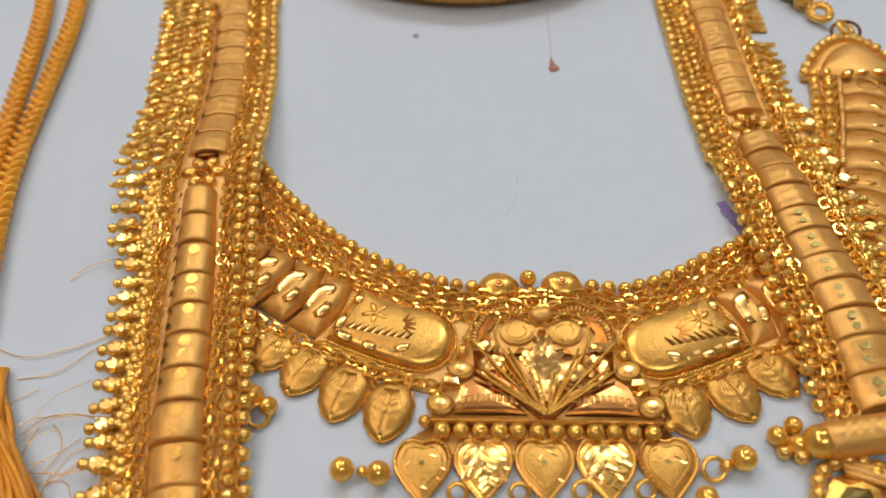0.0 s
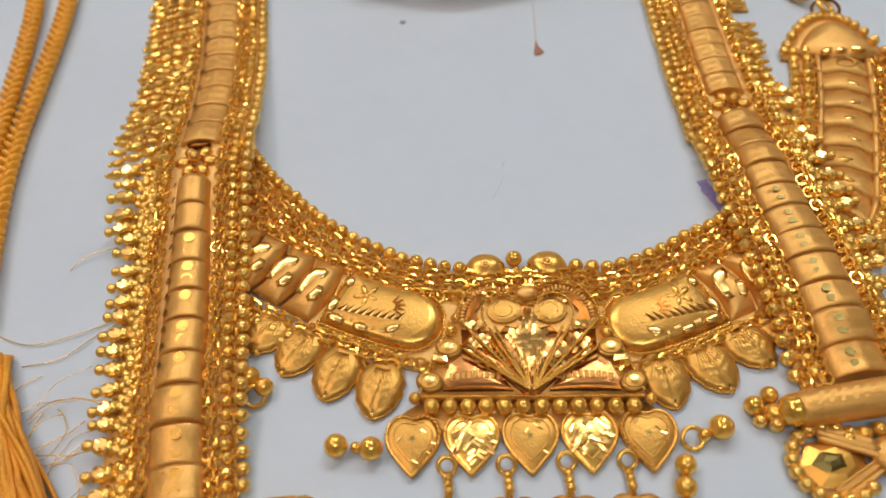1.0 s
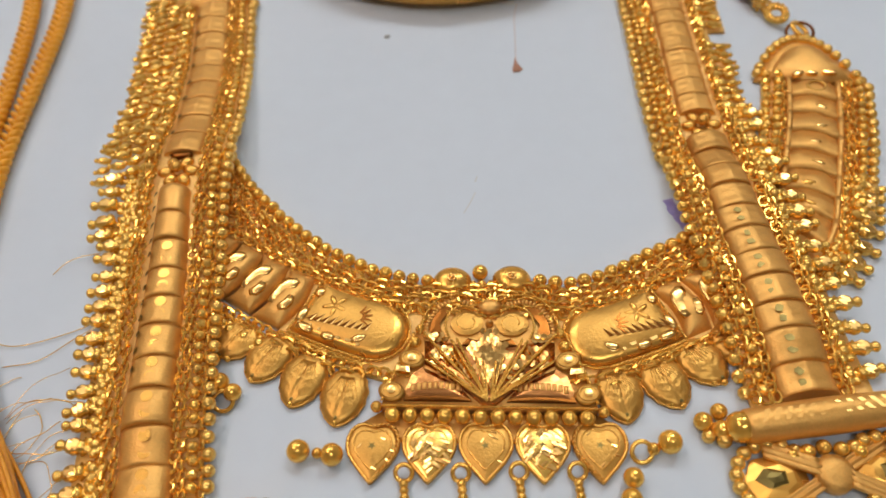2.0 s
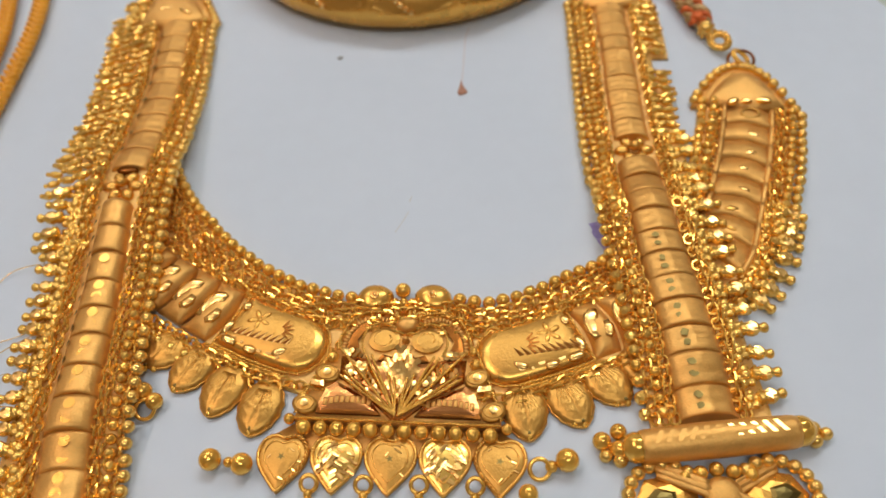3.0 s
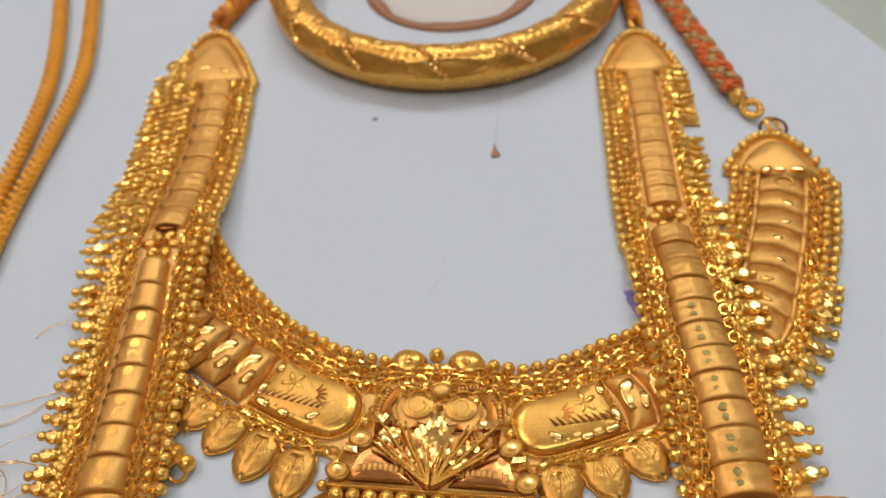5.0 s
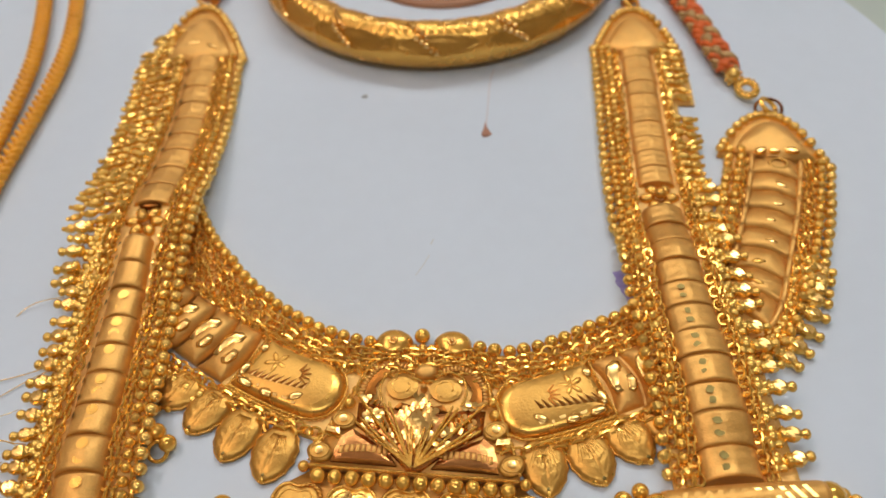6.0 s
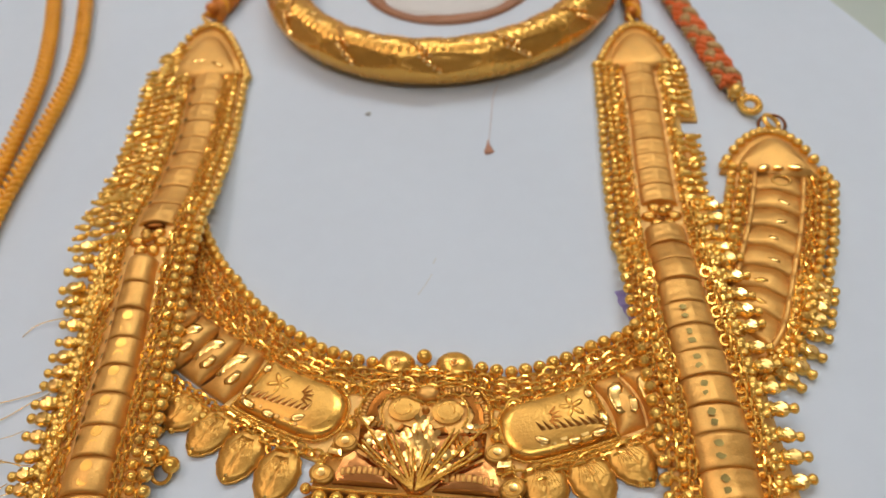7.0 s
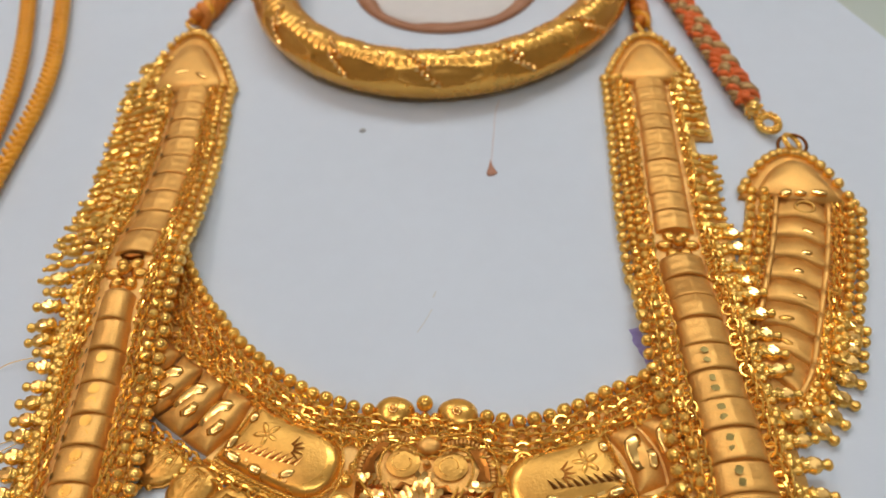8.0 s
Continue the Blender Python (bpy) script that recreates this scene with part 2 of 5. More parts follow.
def heart(w, h, n=36):
    """A plump heart with a shallow notch and a blunt tip."""
    out = []
    for i in range(n):
        a = math.tau * i / n
        x, y = 0.5 * math.sin(a) ** 3, (13 * math.cos(a) - 5 * math.cos(2 * a) - 2 * math.cos(3 * a) - math.cos(4 * a) + 3) / 29
        ex, ey = 0.5 * math.sin(a) * (1 if math.cos(a) > 0 else 1 - 0.3 * math.cos(a) ** 2), 0.5 * math.cos(a)
        out.append(((0.5 * x + 0.5 * ex) * w, (0.5 * y + 0.5 * ey) * h))
    return out[::-1]


def leaf(w, h, n=30):
    """Broad above, pointed below, with a slightly wavy rim; y runs from +h/2 to -h/2."""
    side = []
    for i in range(1, n // 2):
        t = 0.5 - 0.5 * math.cos(math.pi * i / (n // 2))
        side.append((t ** 0.5 * (1 - t) ** 0.62 / 0.49 * (1 + 0.035 * math.cos(i * 3.1)), 0.5 - t))
    pts = [(0, 0.5)] + [(-x / 2, y) for x, y in side] + [(0, -0.5)] + [(x / 2, y) for x, y in side[::-1]]
    return [(x * w, y * h) for x, y in pts]


def moved(outline, x, y, turn):
    c, s = math.cos(turn), math.sin(turn)
    return [(x + a * c - b * s, y + a * s + b * c) for a, b in outline]


def link_mesh():
    bm = bmesh.new()
    ring(bm, (0, 0, 0), 0.75, 0.21, None, 12, 6, 1.25)
    mesh = bpy.data.meshes.new("link")
    bm.to_mesh(mesh)
    bm.free()
    mesh.transform(Matrix.Scale(MM, 4))
    mesh.materials.append(gold_polished)
    return mesh


LINK = link_mesh()


# ---- the unseen room, added to reflect light, and the table ----
def box(bm, x0, y0, z0, x1, y1, z1):
    m = Matrix.Translation(((x0 + x1) / 2, (y0 + y1) / 2, (z0 + z1) / 2)) @ Matrix.Diagonal((x1 - x0, y1 - y0, z1 - z0, 1))
    bmesh.ops.create_cube(bm, size=1, matrix=m)


def slab(name, dims, mat, label, category):
    bm = bmesh.new()
    box(bm, *dims)
    return tagged(part(name, bm, mat, None, label, smooth=False), category=category, kind="structure")


# Floor, ceiling and walls stay out of view; their tones shape the reflections.
slab("floor", (-2600, -2600, -850, 2600, 2800, -750), floor_tile, "unseen brown floor, added to close the room", "floor")
slab("ceiling", (-2600, -2600, 2060, 2600, 2800, 2160), ceiling_paint, "unseen white ceiling, added to bounce the tube lamps' light", "ceiling")
slab("wall_north", (-2600, 2700, -750, 2600, 2800, 2060), wall_paint, "unseen beige wall, added for the gold to reflect", "wall")
slab("wall_south", (-2600, -2600, -750, 2600, -2500, 2060), wall_paint, "unseen beige wall, added for the gold to reflect", "wall")
slab("wall_east", (2500, -2500, -750, 2600, 2700, 2060), wall_paint, "unseen beige wall, added for the gold to reflect", "wall")
slab("wall_west", (-2600, -2500, -750, -2500, 2700, 2060), wall_paint, "unseen beige wall, added for the gold to reflect", "wall")

counter = thing("table", 0, 100, "grey-green laminate table under the white paper", "table")
bm = bmesh.new()
box(bm, -600, -350, -30, 600, 550, -0.4)
part("tabletop", bm, table_green, counter, smooth=False)
for lx in (-550, 550):
    for ly in (-300, 500):
        bm = bmesh.new()
        box(bm, lx - 25, ly - 25, -750, lx + 25, ly + 25, -30)
        part("leg", bm, wall_paint, counter, smooth=False)

# the sheet of paper; its north-east side is cut slantwise and leaves the table bare
bm = bmesh.new()
corners = [(-290, -200), (128, -200), (118, 20), (94.5, 101), (88.5, 119), (70, 172), (40, 300), (-290, 310)]
low = [bm.verts.new((x, y, -0.36)) for x, y in corners]
high = [bm.verts.new((x, y, 0)) for x, y in corners]
bm.faces.new(high)
bm.faces.new(low[::-1])
for i in range(len(corners)):
    bm.faces.new((low[i], low[(i + 1) % len(corners)], high[(i + 1) % len(corners)], high[i]))
tagged(part("paper_sheet", bm, paper_white, None, "large white paper sheet spread on the table", smooth=False), category="paper")

# ---- bangle ----
bangle = thing("bangle", 6.5, 127.6, "thick round gold bangle with engraved panels, lying flat", "bangle")
bm = bmesh.new()
N, SIDES, CELLS = 560, 80, 14
BIG, TUBE, RX, RY = 36.0, 4.6, 6.5, 129.2


def bangle_relief(a, b):
    """Relief and finish of the bangle at angle a round it and b round its tube."""
    cell = (a / math.tau * CELLS + 0.04) % 1
    deg = math.degrees(b)
    lens = abs(deg - 30) / 24 - (1 - (2 * cell - 1) ** 2) * 1.0
    if lens < 0 and 0.06 < cell < 0.94:
        return -0.3 * min(1, -lens * 6), 1
    if 58 < deg < 78:
        return 0.16 * math.cos(math.tau * cell * 10), 0
    if 82 < deg < 140:
        group = int(cell * 4) % 2
        return (0.12 * abs(math.cos(math.tau * cell * 6)) * abs(math.sin(math.radians(deg - 82) * 6)) if group else -0.08), 0
    if -40 < deg < 58:
        return 0.1 * abs(math.sin(math.pi * cell * 3 + deg / 40)) - 0.05 + (0.2 if cell < 0.05 else 0), 0
    return 0.0, 0


rows = []
for i in range(N):
    a = math.tau * i / N
    row = []
    for j in range(SIDES):
        b = math.tau * j / SIDES
        b = b if b < math.pi else b - math.tau
        r = TUBE + bangle_relief(a, b)[0]
        row.append(bm.verts.new((RX + (BIG + r * math.cos(b)) * math.cos(a), RY + (BIG + r * math.cos(b)) * math.sin(a), max(0.02, TUBE * 0.96 + r * math.sin(b)))))
    rows.append(row)
for i in range(N):
    for j in range(SIDES):
        f = bm.faces.new((rows[i][j], rows[(i + 1) % N][j], rows[(i + 1) % N][(j + 1) % SIDES], rows[i][(j + 1) % SIDES]))
        b = math.tau * (j + 0.5) / SIDES
        f.material_index = bangle_relief(math.tau * (i + 0.5) / N, b if b < math.pi else b - math.tau)[1]
part("band", bm, [gold_smooth, gold_leaf], bangle, "engraved band with lens-shaped cuts")
stud = bead_mesh("bead", 0.72, gold_cut, 7, 5)
for poly in stud.polygons:
    poly.use_smooth = False
for cell in range(CELLS):
    for row in (0, 1):
        for q in range(5):
            a = math.tau * (cell + 0.12 + 0.055 * q + 0.1 * row) / CELLS
            c = math.radians(86 - 38 * row - 9 * q)
            place("stud", stud, bangle, RX + (BIG + TUBE * math.cos(c)) * math.cos(a), RY + (BIG + TUBE * math.cos(c)) * math.sin(a), TUBE * 0.96 + TUBE * math.sin(c), 0.95, random.uniform(0, 6), random.uniform(-0.4, 0.4), random.uniform(-0.4, 0.4))

# bright flat cuts along its crest, two to a panel
for cell in range(CELLS):
    for off, b, w in ((0.52, 96, 1.5), (0.74, 84, 1.2)):
        c = math.radians(b)
        bm = bmesh.new()
        ribbon(bm, [(RX + (BIG + TUBE * math.cos(c)) * math.cos(a), RY + (BIG + TUBE * math.cos(c)) * math.sin(a), TUBE * 0.96 + TUBE * math.sin(c) + 0.05) for a in (math.tau * (cell + off + 0.03 * k) / CELLS for k in range(5))], w, 0.1)
        part("bright_cut", bm, gold_cut, bangle)

# ---- round card with a brown rim, inside the bangle ----
disc = thing("round_card", 8, 134, "round off-white card with a worn brown rim, inside the bangle", "card")
bm = bmesh.new()
dome(bm, [(8 + 21 * math.cos(a * math.tau / 64), 134 + 21 * math.sin(a * math.tau / 64)) for a in range(64)], 0, 0.5, 0.1)
part("card", bm, card_white, disc)
bm = bmesh.new()
for k in range(96):
    a0, a1 = math.tau * k / 96, math.tau * (k + 1) / 96
    w0, w1 = (1.6 + 1.5 * noise.noise((3 * math.cos(a), 3 * math.sin(a), 1.7)) for a in (a0, a1))
    q = [(21.3, a0), (21.3, a1), (20.6 - w1, a1), (20.6 - w0, a0)]
    up = [bm.verts.new((8 + r * math.cos(a), 134 + r * math.sin(a), 0.72)) for r, a in q]
    dn = [bm.verts.new((8 + r * math.cos(a), 134 + r * math.sin(a), 0.0)) for r, a in q]
    bm.faces.new(up)
    bm.faces.new((dn[0], dn[1], up[1], up[0]))
    bm.faces.new((dn[2], dn[3], up[3], up[2]))
part("rim", bm, brown_print, disc, "worn brown rim")

# ---- long necklace: two broad bands that run down over the choker ----
LEFT = Path([(-45.2, 114), (-43.2, 102), (-42.4, 88), (-41.9, 72), (-42.0, 60), (-42.5, 47), (-42.5, 36), (-42.1, 20), (-41.7, 3), (-41.3, -6)])
RIGHT = Path([(46.7, 106), (45.3, 97), (44.0, 81), (42.2, 62), (41.4, 51), (40.9, 41), (40.5, 30), (40.6, 20), (40.5, 9), (40.5, 1)])


def swell(y, a, b, edge=9.0):
    f = min(1, max(0, (y - a) / edge)) * min(1, max(0, (b - y) / edge))
    return f * f * (3 - 2 * f)


def left_rest(y):
    return 0.1 + 1.7 * swell(y, 0, 62) + 1.9 * swell(y, 28, 80, 20)


def right_rest(y):
    return 0.1 + 1.7 * swell(y, 3, 46)


def flat_rest(y):
    return 0.05


haar = thing("long_necklace", 0, 50, "long gold necklace, two segmented bands edged with beads and drops", "necklace")


def segment(path, s0, s1, w, h, rest, facets, lap=1.0, dimples=False):
    """One overlapping half-round link of a band, its lower lip raised; dimples: two rows of pressed hollows beside a middle ridge."""
    bm = bmesh.new()
    rows, n = [], 18
    prof = [(0.0, 0.86), (0.12, 0.9), (0.2, 0.92), (0.3, 0.94), (0.4, 0.96), (0.5, 0.97), (0.6, 0.98), (0.7, 0.99), (0.8, 1.0), (0.92, 1.03), (1.0, 1.0), (1.0, 0.88)]
    for t, k in prof:
        k = 1 - (1 - k) * lap
        s = s0 + (s1 - s0) * t
        row = []
        for j in range(n + 1):
            a = math.pi * j / n
            bow = -0.3 * math.sin(a)
            u = -math.cos(a) * w / 2 * (0.96 + 0.04 * k)
            p, d = path.at(s + bow + 0.2, u)
            dent = 0.0
            if dimples:
                dent = -0.2 * sum(math.exp(-((t - c) / 0.11) ** 2) for c in (0.28, 0.66)) * math.exp(-((abs(u) - 1.5) / 0.7) ** 2) + 0.1 * math.exp(-(u / 0.22) ** 2)
            row.append(bm.verts.new((p.x, p.y, rest(p.y) + 0.15 + h * k * math.sin(a) ** 0.78 + (0.09 * noise.noise((p.x * 0.7, p.y * 0.7, 3.1)) + dent) * math.sin(a))))
        rows.append(row)
    for a, b in zip(rows, rows[1:]):
        for j in range(n):
            bm.faces.new((a[j], b[j], b[j + 1], a[j + 1]))
    bm.faces.new(rows[-1][::-1])
    bm.faces.new(rows[0])
    mid = (s0 + s1) / 2
    for du, ds in facets:
        p, d = path.at(mid + ds, du)
        e = Vector((d.y, -d.x))
        o = []
        for q in range(12):
            a = math.tau * q / 12
            x = 0.75 * math.cos(a)
            lift = h * math.sin(math.acos(min(1, abs(2 * (du + x) / w)))) ** 0.78
            o.append(bm.verts.new((*(p + e * x + d * 0.8 * math.sin(a)), rest(p.y) + 0.125 + lift)))
        f = bm.faces.new(o)
        f.material_index = 1
        f.smooth = False
        if f.normal.z < 0:
            f.normal_flip()
    part("segment", bm, [gold_satin, gold_smooth], haar)


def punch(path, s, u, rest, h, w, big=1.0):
    """Outline of a window on a segment's crown; its dark face paints an opening's shade."""
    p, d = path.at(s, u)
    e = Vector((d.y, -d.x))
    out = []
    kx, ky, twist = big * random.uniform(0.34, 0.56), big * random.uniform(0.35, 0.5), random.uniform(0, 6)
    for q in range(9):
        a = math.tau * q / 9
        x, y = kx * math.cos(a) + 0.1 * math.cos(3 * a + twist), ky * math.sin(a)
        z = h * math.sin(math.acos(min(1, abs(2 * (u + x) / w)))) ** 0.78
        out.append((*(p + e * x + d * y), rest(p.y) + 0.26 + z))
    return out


def run(path, y0, y1, pitch, w0, w1, h, rest, facets, lap=1.0, dimples=False):
    s0, s1 = path.where(y0), path.where(y1)
    n = max(1, round((s1 - s0) / pitch))
    for k in range(n):
        f = k / max(1, n - 1)
        a = s0 + (s1 - s0) * k / n
        segment(path, a, a + (s1 - s0) / n * random.uniform(0.97, 1.05), (w0 + (w1 - w0) * f) * random.uniform(0.97, 1.03), h * random.uniform(0.95, 1.05), rest, facets(k) if callable(facets) else facets, lap, dimples)


run(LEFT, 97.5, 52.6, 5.1, 6.6, 6.2, 1.7, left_rest, [], 0.55, True)
run(LEFT, 44.4, -3.4, 5.0, 4.8, 7.0, 2.7, left_rest, lambda k: [(-0.35, 1.0), (-0.35, -1.0)] if k > 1 else [])
run(RIGHT, 94, 54.5, 3.9, 6.2, 6.2, 1.7, right_rest, [], 0.5, True)
run(RIGHT, 48.5, 2.2, 4.15, 6.7, 8.0, 2.8, right_rest, [], 0.9, True)
# Window faces lie on the closed crown; their shade is in the colour.
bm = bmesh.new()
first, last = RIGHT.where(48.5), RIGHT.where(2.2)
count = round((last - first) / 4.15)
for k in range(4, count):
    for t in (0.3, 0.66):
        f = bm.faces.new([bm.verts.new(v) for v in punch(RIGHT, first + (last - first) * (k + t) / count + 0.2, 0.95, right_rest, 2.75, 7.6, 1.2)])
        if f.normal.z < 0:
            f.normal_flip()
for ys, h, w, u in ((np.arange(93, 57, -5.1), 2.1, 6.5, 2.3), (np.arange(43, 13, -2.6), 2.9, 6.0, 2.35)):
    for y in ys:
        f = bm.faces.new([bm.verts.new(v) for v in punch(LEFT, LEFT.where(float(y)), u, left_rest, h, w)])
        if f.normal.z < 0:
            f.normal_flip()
part("punched_window", bm, [gold_dark, gold_smooth], haar, "punched windows along the band, their inner shade painted dark", smooth=False, kind="stuff")

# a flat woven backing under the beads of each band, its pale colour standing in for bounced light
for path, y0, y1, u0, u1, rest in ((LEFT, 98, -3, -6.9, 6.3, left_rest), (RIGHT, 94, 2, -6.2, 7.2, right_rest)):
    bm = bmesh.new()
    sa, sb = path.where(y0), path.where(y1)
    rows = []
    for k in range(61):
        s = sa + (sb - sa) * k / 60
        row = []
        for u in np.linspace(u0, u1, 9):
            p, d = path.at(s, float(u))
            row.append(bm.verts.new((p.x, p.y, rest(p.y) + 0.55 + 0.12 * math.sin(s * 5 + u * 4))))
        for u in (u1, u0):
            p, d = path.at(s, u)
            row.append(bm.verts.new((p.x, p.y, rest(p.y))))
        rows.append(row)
    for a, b in zip(rows, rows[1:]):
        m = len(a)
        for j in range(m):
            bm.faces.new((a[j], b[j], b[(j + 1) % m], a[(j + 1) % m]))
    bmesh.ops.recalc_face_normals(bm, faces=bm.faces[:])
    part("backing", bm, gold_bounce, haar)

# chains beside the segments
bm = bmesh.new()
for u in (-4.6, -3.7, 3.9, 5.2):
    chain_line(bm, LEFT, LEFT.where(96), LEFT.where(-3), u, lambda y: left_rest(y) + 1.3, 0.68, 0.2, picked=(haar, lambda p: p.y < 34))
for u in (-4.2, 4.3):
    chain_line(bm, RIGHT, RIGHT.where(92), RIGHT.where(2.5), u, lambda y: right_rest(y) + 1.3, 0.72, 0.22, picked=(haar, lambda p: p.y < 42))
chain_line(bm, RIGHT, RIGHT.where(54), RIGHT.where(2.5), -5.1, lambda y: right_rest(y) + 1.0, 0.7, 0.2, picked=(haar, lambda p: p.y < 42))
chain_line(bm, RIGHT, RIGHT.where(54), RIGHT.where(2.5), 5.2, lambda y: right_rest(y) + 1.0, 0.7, 0.2, picked=(haar, lambda p: p.y < 42))
chain_line(bm, RIGHT, RIGHT.where(46), RIGHT.where(2.5), 6.5, lambda y: right_rest(y) + 1.1, 0.66, 0.2, 1.2, 0.2)
chain_line(bm, LEFT, LEFT.where(52), LEFT.where(-3), -6.7, lambda y: left_rest(y) + 0.9, 0.62, 0.18, 1.2, 0.2)
part("chain", bm, gold_polished, haar, "fine cable chains beside the segments", smooth=False, kind="stuff")

round_bead = bead_mesh("bead", 1.0, gold_polished)
pale_bead = bead_mesh("bead", 1.0, gold_pale)
cut_bead = bead_mesh("bead", 1.0, gold_lively, 9, 6)
for poly in cut_bead.polygons:
    poly.use_smooth = False


def bead_row(path, s0, s1, u, r, pitch, rest, parent, z=0.0, mesh=None, jig=0.12):
    s = s0
    while s < s1:
        p, d = path.at(s, u + random.uniform(-jig, jig))
        place("bead", mesh or (cut_bead if random.random() < 0.62 else round_bead), parent, p.x, p.y, rest(p.y) + r + z, r * random.uniform(0.93, 1.06), random.uniform(0, 6), random.uniform(-0.7, 0.7), random.uniform(-0.7, 0.7))
        s += pitch * random.uniform(0.97, 1.03)


# bead rows along the inner edges
bead_row(LEFT, LEFT.where(97), LEFT.where(-3), -7.7, 0.92, 2.1, left_rest, haar, 0.1, pale_bead, 0.08)
bead_row(LEFT, LEFT.where(97), LEFT.where(-3), -5.9, 0.76, 1.7, left_rest, haar, 0.6)
bead_row(RIGHT, RIGHT.where(93), RIGHT.where(44), 8.2, 0.92, 2.1, right_rest, haar, 0.1, pale_bead, 0.08)
bead_row(RIGHT, RIGHT.where(44), RIGHT.where(2.5), 7.7, 0.92, 2.1, right_rest, haar, 0.1, None, 0.1)
bead_row(RIGHT, RIGHT.where(93), RIGHT.where(44), 6.7, 0.7, 1.6, right_rest, haar, 0.5)
bead_row(RIGHT, RIGHT.where(93), RIGHT.where(2.5), 5.5, 0.8, 1.75, right_rest, haar, 0.5)


def drop_mesh():
    """A faceted lozenge with a scalloped collar and a bead tip, one turned skin along +x."""
    bm = bmesh.new()
    rows, n = [], 12
    for x, r, wave in ((-0.3, 0.15, 0), (-0.15, 0.7, 0.1), (0.25, 0.95, 0.22), (0.62, 0.72, 0.1), (0.8, 0.86, 0), (1.4, 1.05, 0), (2.0, 0.86, 0), (2.35, 0.5, 0.1), (2.6, 0.5, 0.1), (2.8, 0.66, 0), (3.1, 0.7, 0), (3.4, 0.5, 0), (3.55, 0.1, 0)):
        row = []
        for j in range(n):
            a = math.tau * (j + 0.5) / n
            k = r * (1 + wave * (1 if j % 2 else -1))
            z = k * math.sin(a)
            row.append(bm.verts.new((x, k * math.cos(a), min(z, 0.7) if 0.7 < x < 2.1 else z)))
        rows.append(row)
    for i, (p, q) in enumerate(zip(rows, rows[1:])):
        for j in range(n):
            f = bm.faces.new((p[j], p[(j + 1) % n], q[(j + 1) % n], q[j]))
            flat = 4 <= i <= 5
            f.material_index = (1 if min(v.co.z for v in f.verts) > 0.6 else 2) if flat else 0
    bm.faces.new(rows[0][::-1])
    bm.faces.new(rows[-1])
    bmesh.ops.recalc_face_normals(bm, faces=bm.faces[:])
    mesh = bpy.data.meshes.new("drop")
    bm.to_mesh(mesh)
    bm.free()
    mesh.transform(Matrix.Scale(MM, 4))
    for m in (gold_lively, gold_cut, gold_lively):
        mesh.materials.append(m)
    for f in mesh.polygons:
        f.use_smooth = f.material_index == 0
    return mesh


def rosette_mesh():
    """A little flower: seven beaded lobes round a flat cut disc, one skin."""
    bm = bmesh.new()
    rows = []
    for t, r, z in ((0, 1.0, 0.0), (1, 1.06, 0.35), (1, 1.0, 0.72), (0.9, 0.86, 1.0), (0.5, 0.66, 0.84), (0.0, 0.58, 0.86), (0.0, 0.5, 1.15), (0.0, 0.34, 1.34), (0.0, 0.14, 1.42)):
        row = []
        for q in range(36):
            a = math.tau * q / 36
            lobe = abs(math.cos(3 * a))
            k = r * (1.15 + 0.42 * t * lobe)
            row.append(bm.verts.new((k * math.cos(a), k * math.sin(a), z * (1 - 0.3 * t * (1 - lobe)))))
        rows.append(row)
    for a, b in zip(rows, rows[1:]):
        for i in range(36):
            bm.faces.new((a[i], a[(i + 1) % 36], b[(i + 1) % 36], b[i]))
    bm.faces.new(rows[-1])
    bm.faces.new(rows[0][::-1])
    mesh = bpy.data.meshes.new("rosette")
    bm.to_mesh(mesh)
    bm.free()
    mesh.transform(Matrix.Scale(MM, 4))
    mesh.materials.append(gold_lively)
    mesh.materials.append(gold_cut)
    for f in mesh.polygons:
        f.use_smooth = f.material_index == 0
    return mesh


def spark_mesh():
    """A long faceted bead with a small round bead at its outer end."""
    bm = bmesh.new()
    ball(bm, (0, 0, 0), 1.0, 8, 6, (1.25, 0.72, 0.72))
    ball(bm, (1.3, 0, 0.1), 0.45, 8, 6)
    mesh = bpy.data.meshes.new("long_bead")
    bm.to_mesh(mesh)
    bm.free()
    mesh.transform(Matrix.Scale(MM, 4))
    mesh.materials.append(gold_lively)
    return mesh


DROP, ROSETTE, SPARK = drop_mesh(), rosette_mesh(), spark_mesh()


def strings(path, y0, y1, u0, pitch, rest, parent, count, step=2.5, slant=0.25, size=1.0):
    """Short strings of long beads that run outwards from a band, row after row; count: beads, or a rule on the share of the way."""
    side = 1 if u0 > 0 else -1
    s, start, end = path.where(y0), path.where(y0), path.where(y1)
    while s < end:
        n = count((s - start) / (end - start)) if callable(count) else count
        for k in range(n):
            p, d = path.at(min(end, s + slant * step * k + random.uniform(-0.35, 0.35)), u0 + side * (step * k + random.uniform(-0.3, 0.3)))
            e = Vector((d.y, -d.x)) * side + d * slant
            fall = 1 - 0.6 * k / max(1, n)
            place("long_bead", SPARK, parent, p.x, p.y, 0.75 + (rest(p.y) + 0.5) * fall, size * random.uniform(0.82, 1.15), math.atan2(e.y, e.x) + random.uniform(-0.4, 0.4), random.uniform(-0.5, 0.5), random.uniform(-0.12, 0.2))
        s += pitch


